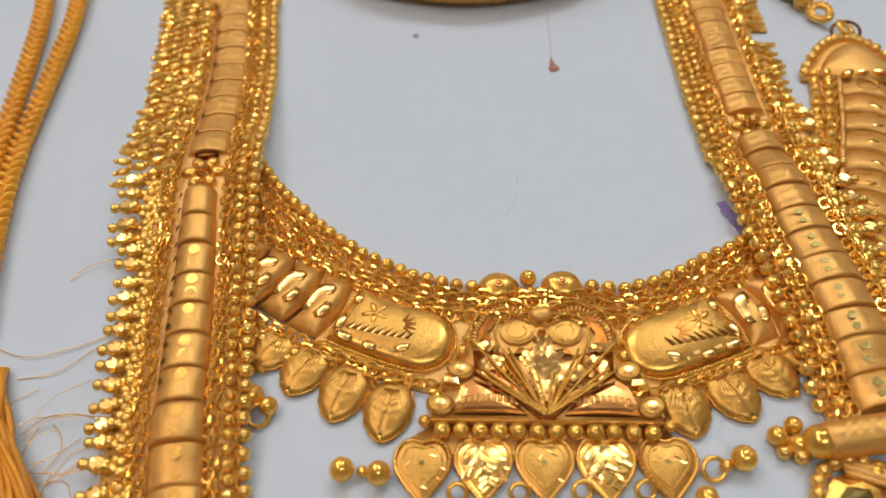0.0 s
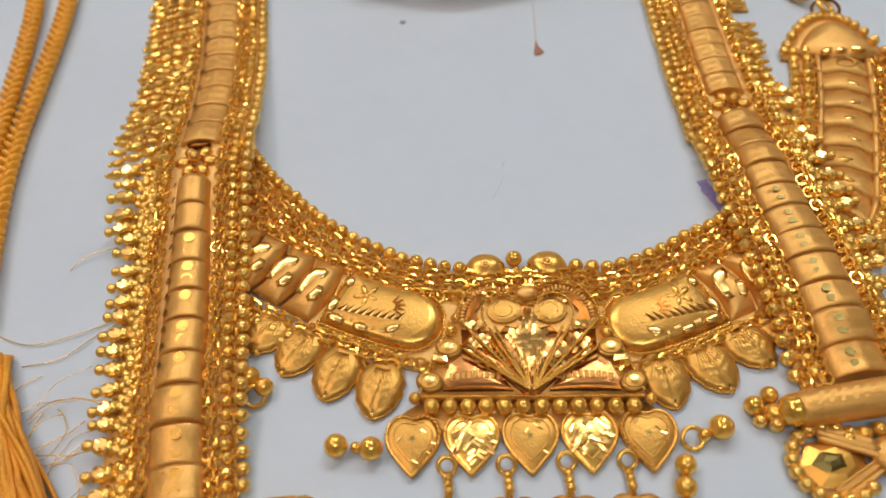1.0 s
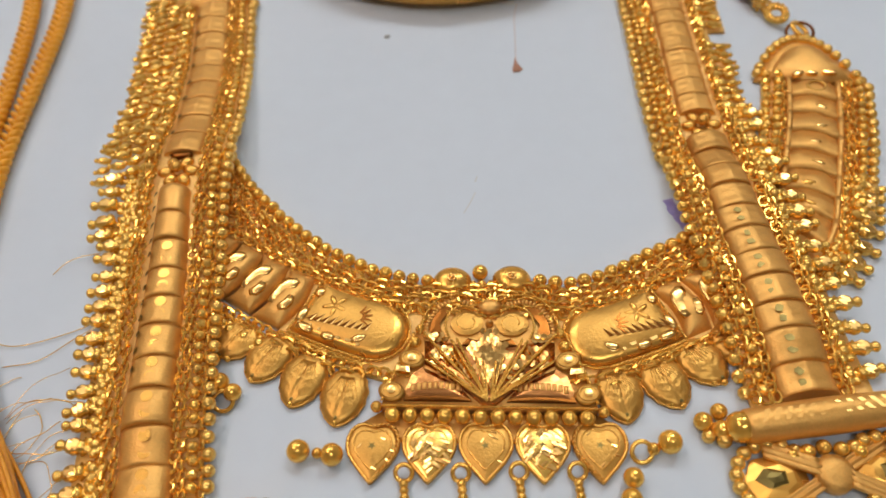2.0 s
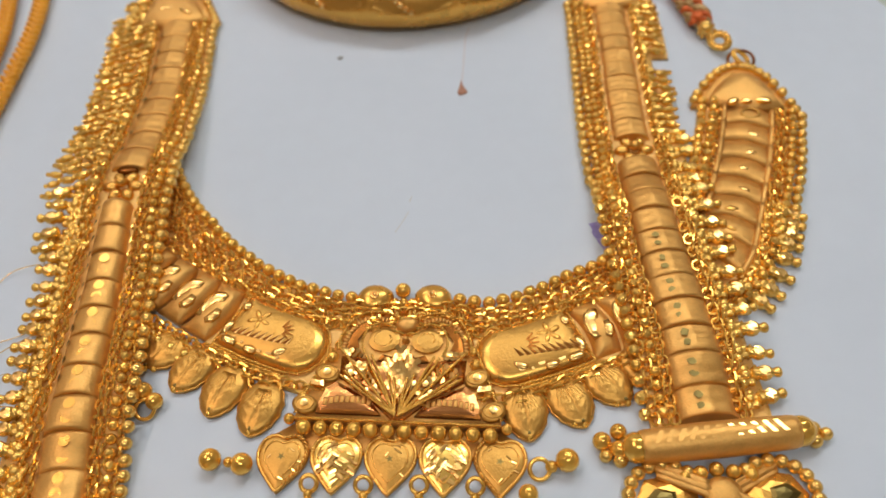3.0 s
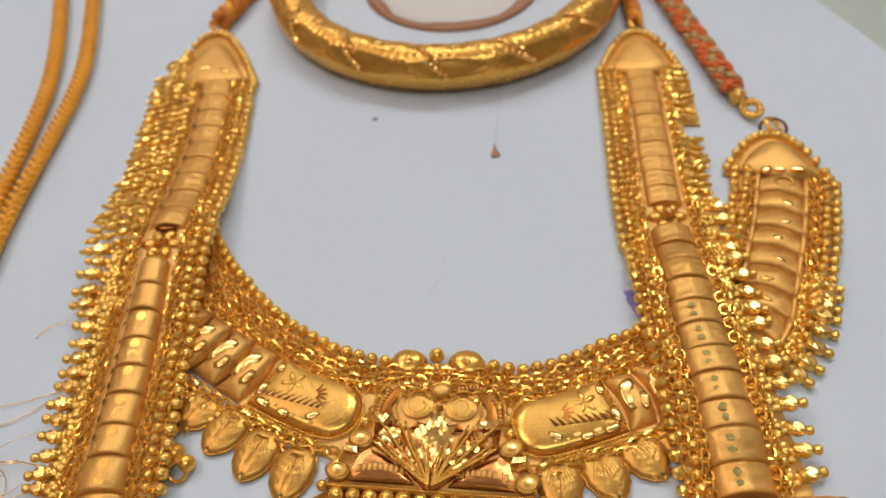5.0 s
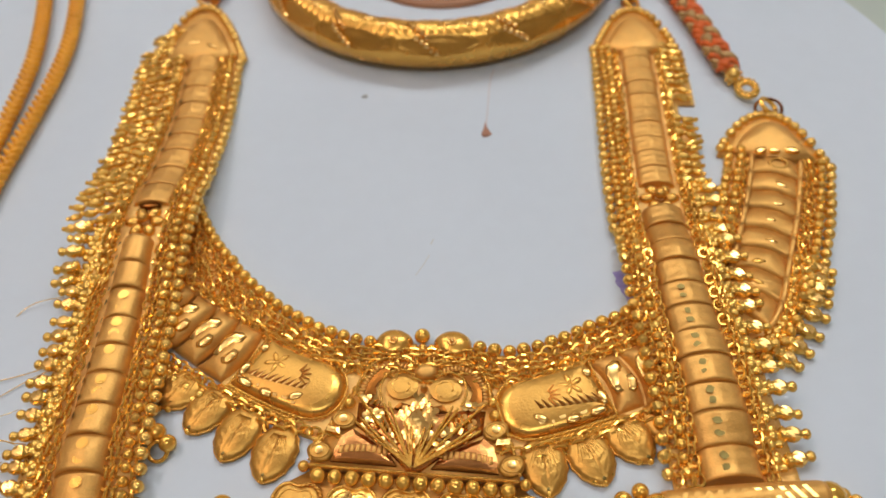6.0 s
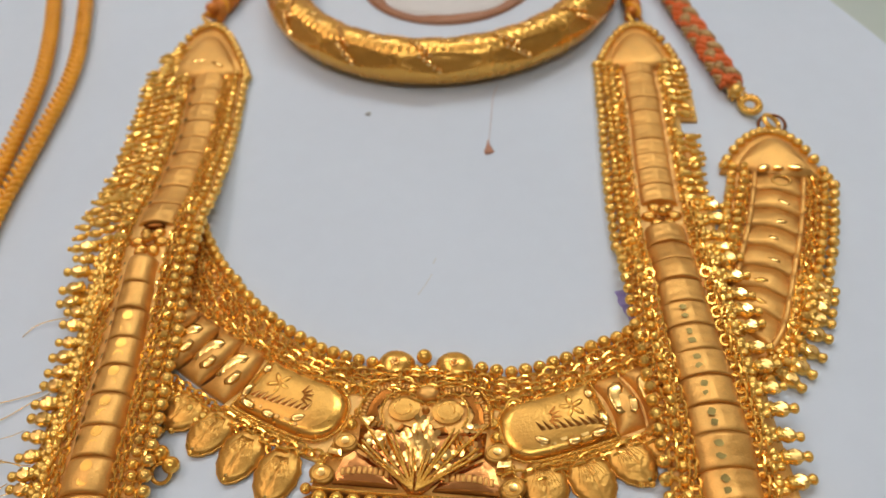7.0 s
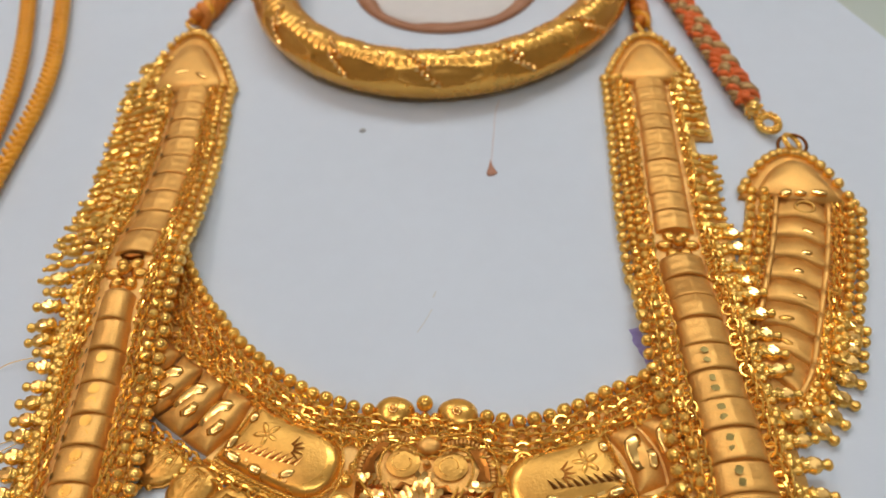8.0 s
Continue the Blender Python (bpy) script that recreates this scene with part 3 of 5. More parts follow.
def fringe(path, y0, y1, u0, pitch, rest, parent, layers, drop=True, size=1.0, mesh=None):
    """Rosettes and drops that hang outwards from a band's outer edge; u0 > 0 is to the right of the way down."""
    side = 1 if u0 > 0 else -1
    s, end = path.where(y0), path.where(y1)
    while s < end:
        for k in range(layers):
            p, d = path.at(s + random.uniform(-0.2, 0.2), u0 + side * 2.6 * size * k)
            place("rosette", mesh or ROSETTE, parent, p.x, p.y, rest(p.y) * (1 - 0.3 * k) + 0.3, random.uniform(0.92, 1.1) * size, random.uniform(0, 6), random.uniform(-0.16, 0.16), random.uniform(-0.16, 0.16))
        if drop:
            p, d = path.at(s + random.uniform(-0.3, 0.3), u0 + side * (2.9 * layers - 1.6))
            e = Vector((d.y, -d.x)) * side
            place("drop", DROP, parent, p.x, p.y, 1.05 + 0.75 * (rest(p.y) - 0.1), random.uniform(0.95, 1.1) * size, math.atan2(e.y, e.x) + random.uniform(-0.2, 0.2), random.uniform(-0.09, 0.09), random.uniform(-0.07, 0.07))
        s += pitch


# woven ground under the fringes, in the same pale bounce colour
for path, y0, y1, ua, ub, rest in ((LEFT, 106, 58, 4, 13.4, left_rest), (LEFT, 58, -3, 4, 9.2, left_rest), (RIGHT, 94, 76.6, -3, -9.4, right_rest), (RIGHT, 71.2, 2, -3, -8.4, right_rest)):
    bm = bmesh.new()
    sa, sb = path.where(y0), path.where(y1)
    rows = []
    for k in range(41):
        s = sa + (sb - sa) * k / 40
        wide = ua + (ub - ua) * (min(1, max(0.25, (s - sa) / 16)) if y0 == 106 else 1)
        row = []
        for j in range(7):
            p, d = path.at(s, ua + (wide - ua) * j / 6)
            row.append(bm.verts.new((p.x, p.y, 0.5 + 0.15 * math.sin(s * 4 + j * 2) + (rest(p.y) - 0.1) * (1 - j / 6))))
        for u in (wide, ua):
            p, d = path.at(s, u)
            row.append(bm.verts.new((p.x, p.y, 0.03)))
        rows.append(row)
    for a, b in zip(rows, rows[1:]):
        m = len(a)
        for j in range(m):
            bm.faces.new((a[j], b[j], b[(j + 1) % m], a[(j + 1) % m]))
    bmesh.ops.recalc_face_normals(bm, faces=bm.faces[:])
    part("fringe_ground", bm, gold_bounce, haar)

strings(LEFT, 108, 61.5, 4.9, 2.0, left_rest, haar, lambda f: 3 if f < 0.12 else 4, 2.4, 0.2)
strings(LEFT, 61.2, 48, 4.8, 2.3, left_rest, haar, 4, 2.7, 0.1, 1.05)
fringe(LEFT, 48.5, 36, 4.9, 2.6, left_rest, haar, 2)
fringe(LEFT, 36, -3, 6.2, 2.6, left_rest, haar, 1)
strings(RIGHT, 94, 76.5, -5.2, 2.0, right_rest, haar, 2, 2.2, 0.05)
strings(RIGHT, 71.3, 54, -5.2, 2.0, right_rest, haar, 2, 2.2, 0.05)
bead_row(RIGHT, RIGHT.where(94), RIGHT.where(54), -4.7, 0.65, 1.5, right_rest, haar, 0.6, None, 0.25)
fringe(RIGHT, 54, 3, -6.0, 3.3, right_rest, haar, 1)
# rosette connectors between upper and lower bands
for path, y, rest in ((LEFT, 48.4, left_rest), (RIGHT, 51.6, right_rest)):
    p, d = path.at(path.where(y))
    turn = math.atan2(d.y, d.x)
    bm = bmesh.new()
    for q in range(6):
        a = turn + math.tau * (q + 0.5) / 6
        o = moved([(1.35 * math.cos(math.tau * i / 12), 1.0 * math.sin(math.tau * i / 12)) for i in range(12)], p.x + 2.0 * math.cos(a), p.y + 2.0 * math.sin(a), a)
        dome(bm, o, rest(p.y) + 0.2, 0.7, 0.6, 3)
    ball(bm, (p.x, p.y, rest(p.y) + 1.9), 0.95)
    part("flower", bm, gold_smooth, haar, "six-petalled gold flower link")
    # a solid dark plate paints the shadow in the gap above the flower
    p, d = path.at(path.where(y + 3.6))
    bm = bmesh.new()
    dome(bm, moved([(1.8 * math.cos(math.tau * i / 14), 0.5 * math.sin(math.tau * i / 14)) for i in range(14)], p.x, p.y, turn + math.pi / 2), rest(p.y) + 0.3, 1.1, 0.05, 2)
    part("end_shadow", bm, gold_deep, haar, "dark plate painting the shadow at the segment row's end")


def cap(path, y, apex, half, rest, parent, rise=2.0, west=1.0):
    """The pointed end plate of a band with a beaded border."""
    s = path.where(y)
    base, d = path.at(s)
    e = Vector((d.y, -d.x))
    a = Vector(apex)
    h = (a - base).length
    up = (a - base).normalized()
    edge = []
    for t in np.linspace(-1, 1, 17):
        w = half * (west if t > 0 else 1)
        along = h * (1 - abs(t) ** 2.3)
        edge.append(base + e * (w * t * (1 - 0.12 * (1 - abs(t)))) + up * along)
    bm = bmesh.new()
    o = [tuple(v) for v in edge]
    inner = [tuple(base + up * 0.5 + (v - base) * 0.74) for v in edge]
    dome(bm, o, rest(base.y), 0.7, 0.3, 3)
    part("end_plate", bm, gold_matte, parent)
    bm = bmesh.new()
    dome(bm, inner, rest(base.y) + 0.6, 0.7, rise, 5)
    part("end_boss", bm, gold_satin, parent)
    for i in range(len(edge) - 1):
        n = max(1, round((edge[i + 1] - edge[i]).length / 2.0))
        for k in range(n):
            v = edge[i].lerp(edge[i + 1], k / n)
            place("bead", pale_bead, parent, v.x, v.y, rest(v.y) + 0.95, random.uniform(0.88, 0.98), random.uniform(0, 6), 0.4, 0.3)
    bm = bmesh.new()
    m = Matrix.Rotation(math.atan2(up.y, up.x), 3, "Z") @ Matrix.Rotation(0.5, 3, "X")
    ring(bm, (*(a + up * 1.8), 1.7), 1.7, 0.45, m, 20, 8)
    part("loop", bm, gold_polished, parent)


cap(LEFT, 96.0, (-45.8, 116.2), 8.2, left_rest, haar, 1.2, 1.28)
cap(RIGHT, 91.5, (46.8, 106.8), 8.4, right_rest, haar, 1.2)


# strips of brighter gold stand in for highlights at the boss's foot
bm = bmesh.new()
for x0, y0, x1, y1, w in ((-47.2, 101.2, -43.6, 101.4, 1.1), (-42.6, 100.8, -40.0, 98.8, 1.0), (-46.4, 105.0, -44.8, 106.4, 0.5)):
    ribbon(bm, [(x0 + (x1 - x0) * k / 4, y0 + (y1 - y0) * k / 4, 2.25 + 0.15 * math.sin(math.pi * k / 4)) for k in range(5)], w, 0.14)
part("cut", bm, gold_cut, haar, "bright raised strips on the end plate, set for highlights")


def spacer_bar(x0, y0, x1, y1, z, r):
    """A horizontal engraved bar with knobbed ends, at a band's foot."""
    a, b = Vector((x0, y0, z)), Vector((x1, y1, z))
    bm = bmesh.new()
    prof = [(0.0, 0.55), (0.03, 0.95), (0.06, 1.0), (0.3, 1.06), (0.5, 1.1), (0.7, 1.06), (0.94, 1.0), (0.97, 0.95), (1.0, 0.55)]
    rows, n = [], 18
    d = (b - a).normalized()
    e = d.cross(Vector((0, 0, 1))).normalized()
    for t, k in prof:
        rows.append([bm.verts.new(a.lerp(b, t) + r * k * (math.cos(math.tau * j / n) * e + math.sin(math.tau * j / n) * Vector((0, 0, 1)))) for j in range(n)])
    for p, q in zip(rows, rows[1:]):
        for j in range(n):
            bm.faces.new((p[j], q[j], q[(j + 1) % n], p[(j + 1) % n]))
    bm.faces.new(rows[0])
    bm.faces.new(rows[-1][::-1])
    bmesh.ops.recalc_face_normals(bm, faces=bm.faces[:])
    bar = part("spacer_bar", bm, gold_satin, haar, "satin gold bar with slanting cuts")
    length = (b - a).length
    bm = bmesh.new()
    for k in range(int(length / 1.4) - 3):
        t = (k + 2) * 1.4 / length
        slant = 0.5 if t > 0.5 else -0.5
        quad = []
        for ds, ang in ((0, 1.15), (0.62, 1.15), (0.62 + slant * 1.9, 1.85), (slant * 1.9, 1.85)):
            c = a.lerp(b, t) + d * ds
            quad.append(bm.verts.new(c + r * 1.11 * (math.cos(math.pi - ang) * -e * -1 + math.sin(ang) * Vector((0, 0, 1)))))
        f = bm.faces.new(quad)
        f.material_index = 0 if t > 0.5 else 1
        f.normal_update()
        if f.normal.z < 0:
            f.normal_flip()
    part("cut", bm, [gold_cut, gold_satin], bar, "bright slanting cuts", smooth=False, kind="stuff")
    for c, sgn in ((a, -1), (b, 1)):
        bm = bmesh.new()
        ball(bm, c - d * sgn * 0.1, r * 0.94, 14, 10)
        part("end_knob", bm, gold_polished, haar, "mirror-polished round end knob")
        for dx, dy, q in ((1.9, 0.9, 0.95), (2.2, -0.7, 0.95), (3.6, 0.1, 0.85)):
            v = c + d * sgn * dx + e * dy
            place("bead", pale_bead, haar, v.x, v.y, q, q)


spacer_bar(30.4, -1.25, 51.0, -0.6, 2.3, 2.1)
spacer_bar(-52.0, -6.6, -26.5, -6.2, 2.3, 2.1)


def bow(x, y, turn, wide):
    """A bow-shaped link: a round boss, ribbed arms and two looped wings edged with beads."""
    c, s = math.cos(turn), math.sin(turn)

    def w(a, b):
        return x + a * c - b * s, y + a * s + b * c

    bm = bmesh.new()
    dome(bm, [w(2.3 * math.cos(math.tau * q / 20), 2.3 * math.sin(math.tau * q / 20)) for q in range(20)], 0.5, 1.2, 0.5, 3)
    part("boss", bm, gold_matte, haar)
    for side in (-1, 1):
        bm = bmesh.new()
        for tilt in (1, -1):
            rows = []
            for i in range(9):
                t = i / 8
                rows.append([bm.verts.new((*w(side * (1.4 + (wide - 5.6) * t), tilt * (0.7 + 3.0 * t) + q), 1.5 + 0.16 * math.cos(q * 8) - 0.2 * q * q - 0.5 * t)) for q in np.linspace(-0.95, 0.95, 13)])
            for p, q in zip(rows, rows[1:]):
                for j in range(12):
                    bm.faces.new((p[j], q[j], q[j + 1], p[j + 1]))
        bmesh.ops.recalc_face_normals(bm, faces=bm.faces[:])
        bmesh.ops.solidify(bm, geom=bm.faces[:], thickness=0.4)
        part("arm", bm, gold_satin, haar)
        bm = bmesh.new()
        o = [w(side * (wide - 5.2 + 4.0 * math.cos(math.tau * q / 7)), 3.3 * math.sin(math.tau * q / 7)) for q in range(7)]
        dome(bm, o if side > 0 else o[::-1], 0.05, 0.5, 0.9, 2)
        wing = part("wing", bm, gold_smooth, haar, smooth=False)
        # facet in dark gold; the recess's shade is in its colour
        bm = bmesh.new()
        o = [w(side * (wide - 4.6 + 2.2 * math.cos(math.tau * q / 5)), 1.5 * math.sin(math.tau * q / 5)) for q in range(5)]
        dome(bm, o if side > 0 else o[::-1], 0.9, 0.35, 0.4, 2)
        part("dark_facet", bm, gold_dark, wing, "cut facet, painted dark for the recess's shade", smooth=False)
        for q in range(14):
            a = -2.3 + 4.6 * q / 13
            v = w(side * (wide - 5.0 + 4.6 * math.cos(a)), 4.3 * math.sin(a))
            place("bead", pale_bead, haar, v[0], v[1], 0.95, 0.9)
    for q in range(5):
        v = w(-4 + 2 * q, 3.4 - 0.4 * abs(q - 2))
        place("bead", round_bead, haar, v[0], v[1], 1.0, 0.95)


bow(39.7, -7.6, -0.03, 11.6)

# ---- choker ----
CHOKER = Path([(-46, 46), (-42, 40), (-37, 34), (-31, 29), (-24, 24), (-16, 19.3), (-7, 15.5), (1, 13.2), (10, 12.6), (19.5, 14.3), (29, 17.2), (37, 20), (44, 23.5), (50, 29),
               (53.5, 36), (56.2, 42), (58.8, 48), (61.4, 55), (63.4, 61)])
choker = thing("choker_necklace", 1, 12, "gold choker with engraved oval panels, a fan-shaped centre and heart pendants", "necklace")


INNER = Path([(-37, 57), (-34.2, 50.6), (-30, 43.9), (-21.9, 34.4), (-14.2, 28.6), (-8, 26.0), (-2.5, 24.8), (3, 24.3), (8.8, 23.8), (14.7, 22.6), (20.5, 23.8), (26, 26), (33, 28.8), (40, 33)])


def at_x(x):
    return float(CHOKER.s[int(np.argmax(CHOKER.p[:, 0] >= x))])


def panel_outline(s0, s1, v0, v1, round_end=0.0, n=8):
    """A strip of the choker between two lengths and two offsets; round_end > 0 rounds its far end, < 0 its near one."""
    o = []
    mid, half = (v0 + v1) / 2, (v1 - v0) / 2
    for side, a, b in ((v1, s0, s1), (None, 0, 0), (v0, s1, s0), (None, 1, 1)):
        if side is not None:
            for k in range(n):
                o.append(tuple(CHOKER.at(a + (b - a) * k / n, side)[0]))
        else:
            far = a == 0
            s, r = (s1, max(0, round_end)) if far else (s0, max(0, -round_end))
            for k in range(n):
                t = math.pi * k / n
                o.append(tuple(CHOKER.at(s + (1 if far else -1) * r * math.sin(t), mid + half * math.cos(t) * (1 if far else -1))[0]))
    return o


def clean(o, gap=0.15):
    out = []
    for p in o:
        if not out or (Vector(p) - Vector(out[-1])).length > gap:
            out.append(p)
    while (Vector(out[0]) - Vector(out[-1])).length < gap:
        out.pop()
    return out


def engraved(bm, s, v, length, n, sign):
    """A row of slanting cuts like a feather; a dark face paints each one's shade, a bright face its glint."""
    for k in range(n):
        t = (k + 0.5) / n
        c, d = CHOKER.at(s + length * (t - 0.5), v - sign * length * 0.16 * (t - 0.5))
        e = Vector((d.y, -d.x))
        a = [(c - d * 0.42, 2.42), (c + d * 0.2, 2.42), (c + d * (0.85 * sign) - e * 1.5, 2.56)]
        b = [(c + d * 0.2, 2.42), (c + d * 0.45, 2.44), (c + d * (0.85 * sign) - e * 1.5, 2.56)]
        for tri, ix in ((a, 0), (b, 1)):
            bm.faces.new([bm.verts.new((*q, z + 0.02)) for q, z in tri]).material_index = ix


# oval panels
for x0, x1, end in ((-22.6, -13.2, 4.3), (16.0, 25.8, -4.3)):
    s0, s1 = at_x(x0), at_x(x1)
    bm = bmesh.new()
    dome(bm, clean(panel_outline(s0, s1, -4.4, 4.2, end)), 0.1, 1.3, 1.1, 10, core=1)
    oval = part("oval_panel", bm, [gold_smooth, gold_leaf], choker, "engraved oval dome panel of satin gold")
    bm = bmesh.new()
    o = [(*p, 1.2) for p in clean(panel_outline(s0 - 0.2, s1 + 0.2, -4.7, 4.55, end))]
    rope(bm, o + o[:1], 0.2, 0.6)
    for v in (4.8, 5.25, 5.7):
        rope(bm, [(*CHOKER.at(s0 + (s1 - s0) * k / 10, v)[0], 1.55 - 0.3 * (v - 4.8)) for k in range(11)], 0.25, 0.6)
    part("rope_border", bm, gold_polished, oval)
    bm = bmesh.new()
    near = s0 if end > 0 else s1
    inward = 1 if end > 0 else -1
    for ds0, v0, ds1, v1 in ((0.7, 0.6, 0.7, 3.0), (0.9, 3.45, 3.2, 3.5), (4.6, 3.5, 6.4, 3.45), (8.6, 2.9, 10.2, 1.6), (1.0, -3.0, 1.0, -1.6)):
        ribbon(bm, [(*CHOKER.at(near + inward * (ds0 + (ds1 - ds0) * k / 4), v0 + (v1 - v0) * k / 4)[0], 2.2 + 0.08 * math.sin(math.pi * k / 4)) for k in range(5)], 1.3, 0.14)
    part("cut_rim", bm, gold_cut, oval, "bright cuts along the rim")
    bm = bmesh.new()
    sm = (s0 + s1) / 2
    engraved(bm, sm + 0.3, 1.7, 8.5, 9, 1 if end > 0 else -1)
    for k in range(5):
        a = -0.9 + 0.45 * k
        c, d = CHOKER.at(sm - 2.6 * (1 if end < 0 else -1), -0.6)
        q0 = c + Vector((math.cos(a), math.sin(a))) * 0.6
        q1 = c + Vector((math.cos(a), math.sin(a))) * 2.0
        nrm = Vector((-math.sin(a), math.cos(a))) * 0.2
        f = bm.faces.new([bm.verts.new((*q, 2.56)) for q in (q0 - nrm, q1 - nrm * 0.3, q1 + nrm * 0.3, q0 + nrm)])
        if f.normal.z < 0:
            f.normal_flip()
    for f in bm.faces:
        f.normal_update()
        if f.normal.z < 0:
            f.normal_flip()
    # flecks of paler gold laid near the rim as highlights
    for k in range(7):
        c, d = CHOKER.at(s0 + (s1 - s0) * (0.1 + 0.13 * k), 3.05 + random.uniform(-0.2, 0.3))
        e = Vector((d.y, -d.x))
        w = random.uniform(0.2, 0.55)
        bm.faces.new([bm.verts.new((*(c + d * i + e * j), 2.25 - 0.06 * j)) for i, j in ((-w, -0.2), (w, -0.25), (w * 0.8, 0.2), (-w * 0.7, 0.22))]).material_index = 1
    for f in bm.faces:
        f.normal_update()
        if f.normal.z < 0:
            f.normal_flip()
    part("engraving", bm, [gold_deep, gold_cut], oval, "feather cuts with shade and glints painted as dark and bright faces", smooth=False, kind="stuff")
    bm = bmesh.new()
    for k in range(5):
        a = 0.6 + math.tau * k / 5
        c, d = CHOKER.at(sm + 1.2 * (1 if end < 0 else -1), -1.1)
        o = moved([(0.95 * math.cos(math.tau * i / 10), 0.42 * math.sin(math.tau * i / 10)) for i in range(10)], c.x + 0.95 * math.cos(a), c.y + 0.95 * math.sin(a), a)
        dome(bm, o, 2.3, 0.08, 0.22, 3)
    part("flower", bm, gold_smooth, oval)


def scale_panel(s0, s1, v0, v1, rise, tilt=0.0):
    """A faceted four-sided dome of the choker, with two leaf-like ridges."""
    bm = bmesh.new()
    g = []
    for i in range(9):
        row = []
        for j in range(17):
            a, b = i / 8, j / 16
            p, d = CHOKER.at(s0 + (s1 - s0) * a + 0.9 * math.sin(math.pi * b) - 0.45, v0 + (v1 - v0) * b)
            crown = (1 - abs(2 * a - 1) ** 3) * (1 - abs(2 * b - 1) ** 4)
            ridge = 0.05 * math.cos(math.pi * 3 * b) * math.sin(math.pi * a)
            rib = 0.1 * math.exp(-((b - 0.3 - 0.35 * a) / 0.1) ** 2) + 0.08 * math.exp(-((b - 0.75 + 0.3 * a) / 0.08) ** 2)
            row.append(bm.verts.new((p.x, p.y, 0.9 + rise * crown + (ridge + rib) * crown + tilt * a)))
        g.append(row)
    for i in range(8):
        for j in range(16):
            bm.faces.new((g[i][j], g[i][j + 1], g[i + 1][j + 1], g[i + 1][j]))
    rim = [g[0][j] for j in range(17)] + [g[i][16] for i in range(1, 9)] + [g[8][j] for j in range(15, -1, -1)] + [g[i][0] for i in range(7, 0, -1)]
    low = [bm.verts.new((v.co.x, v.co.y, 0.05)) for v in rim]
    for i in range(len(rim)):
        bm.faces.new((rim[i], rim[(i + 1) % len(rim)], low[(i + 1) % len(rim)], low[i]))
    bm.faces.new(low)
    bmesh.ops.recalc_face_normals(bm, faces=bm.faces[:])
    panel = part("scale_panel", bm, gold_satin, choker)
    bm = bmesh.new()
    for line, r in ((((0.24, 0.74), (0.2, 0.6), (0.24, 0.44), (0.36, 0.34), (0.52, 0.3), (0.66, 0.3)), 0.3), (((0.6, 0.78), (0.68, 0.72), (0.72, 0.62), (0.7, 0.52)), 0.2)):
        pts = []
        for a, b in line:
            p, d = CHOKER.at(s0 + (s1 - s0) * a + 0.9 * math.sin(math.pi * b) - 0.45, v0 + (v1 - v0) * b)
            crown = (1 - abs(2 * a - 1) ** 3) * (1 - abs(2 * b - 1) ** 4)
            ridge = 0.05 * math.cos(math.pi * 3 * b) * math.sin(math.pi * a)
            rib = 0.1 * math.exp(-((b - 0.3 - 0.35 * a) / 0.1) ** 2) + 0.08 * math.exp(-((b - 0.75 + 0.3 * a) / 0.08) ** 2)
            pts.append((p.x, p.y, 1.02 + rise * crown + (ridge + rib) * crown + tilt * a))
        ribbon(bm, pts, r * 7.0, 0.09)
    part("cut_ridge", bm, gold_cut, panel, "bright cut ridge")
    return panel


def shingle(s0, s1, v0, v1, k):
    """A flat lapped plate with a small round boss, between two side rails."""
    bm = bmesh.new()
    n = 8
    g = []
    for t, z in ((0.0, 0.9), (0.06, 1.95), (0.2, 2.0), (0.55, 1.75), (0.98, 1.35), (1.0, 0.8)):
        row = []
        for j in range(n + 1):
            b = j / n
            p, d = CHOKER.at(s0 + (s1 - s0) * t + 0.5 * math.sin(math.pi * b), v0 + (v1 - v0) * b)
            row.append(bm.verts.new((p.x, p.y, z - 0.5 * abs(2 * b - 1) ** 3 + 0.32 * noise.noise((p.x * 0.55, p.y * 0.55, k * 1.3)))))
        g.append(row)
    for a, b in zip(g, g[1:]):
        for j in range(n):
            bm.faces.new((a[j], a[j + 1], b[j + 1], b[j]))
    bmesh.ops.recalc_face_normals(bm, faces=bm.faces[:])
    for f in bm.faces:
        if f.normal.z < -0.2:
            f.normal_flip()
    plate = part("shingle", bm, gold_satin, choker)
    bm = bmesh.new()
    if k == 7:
        p, d = CHOKER.at((s0 + s1) / 2 + 0.3, 0.3)
        ring(bm, (p.x, p.y, 1.85), 1.2, 0.25, None, 16, 6, 1.2)
        part("arch", bm, gold_leaf, plate)
    else:
        mid, tilt, off = (s0 + s1) / 2 - random.uniform(0.1, 0.7), random.uniform(-0.8, 0.8), random.uniform(-0.6, 1.0)
        ribbon(bm, [(*CHOKER.at(mid + tilt * (q / 4 - 0.5), off - 0.8 + 1.6 * q / 4 + random.uniform(-0.25, 0.25))[0], 1.84 + 0.05 * math.sin(math.pi * q / 4)) for q in range(5)], random.uniform(0.9, 1.7), 0.16)
        part("bright_cut", bm, gold_cut if k > 2 else gold_smooth, plate)
    for v in (v0 - 0.45, v1 + 0.45):
        bm = bmesh.new()
        wire(bm, [(*CHOKER.at(s0 + (s1 - s0) * q / 4, v)[0], 1.3) for q in range(5)], 0.5, 8)
        part("rail", bm, gold_satin, choker)


s_end = at_x(-23.3)
for k in range(5):
    scale_panel(s_end - 4.9 * (k + 1) + 0.2, s_end - 4.9 * k - 0.2, -4.5 + 0.15 * k, 4.7 - 0.1 * k, 1.5, 0.4)
s_end = at_x(26.6)
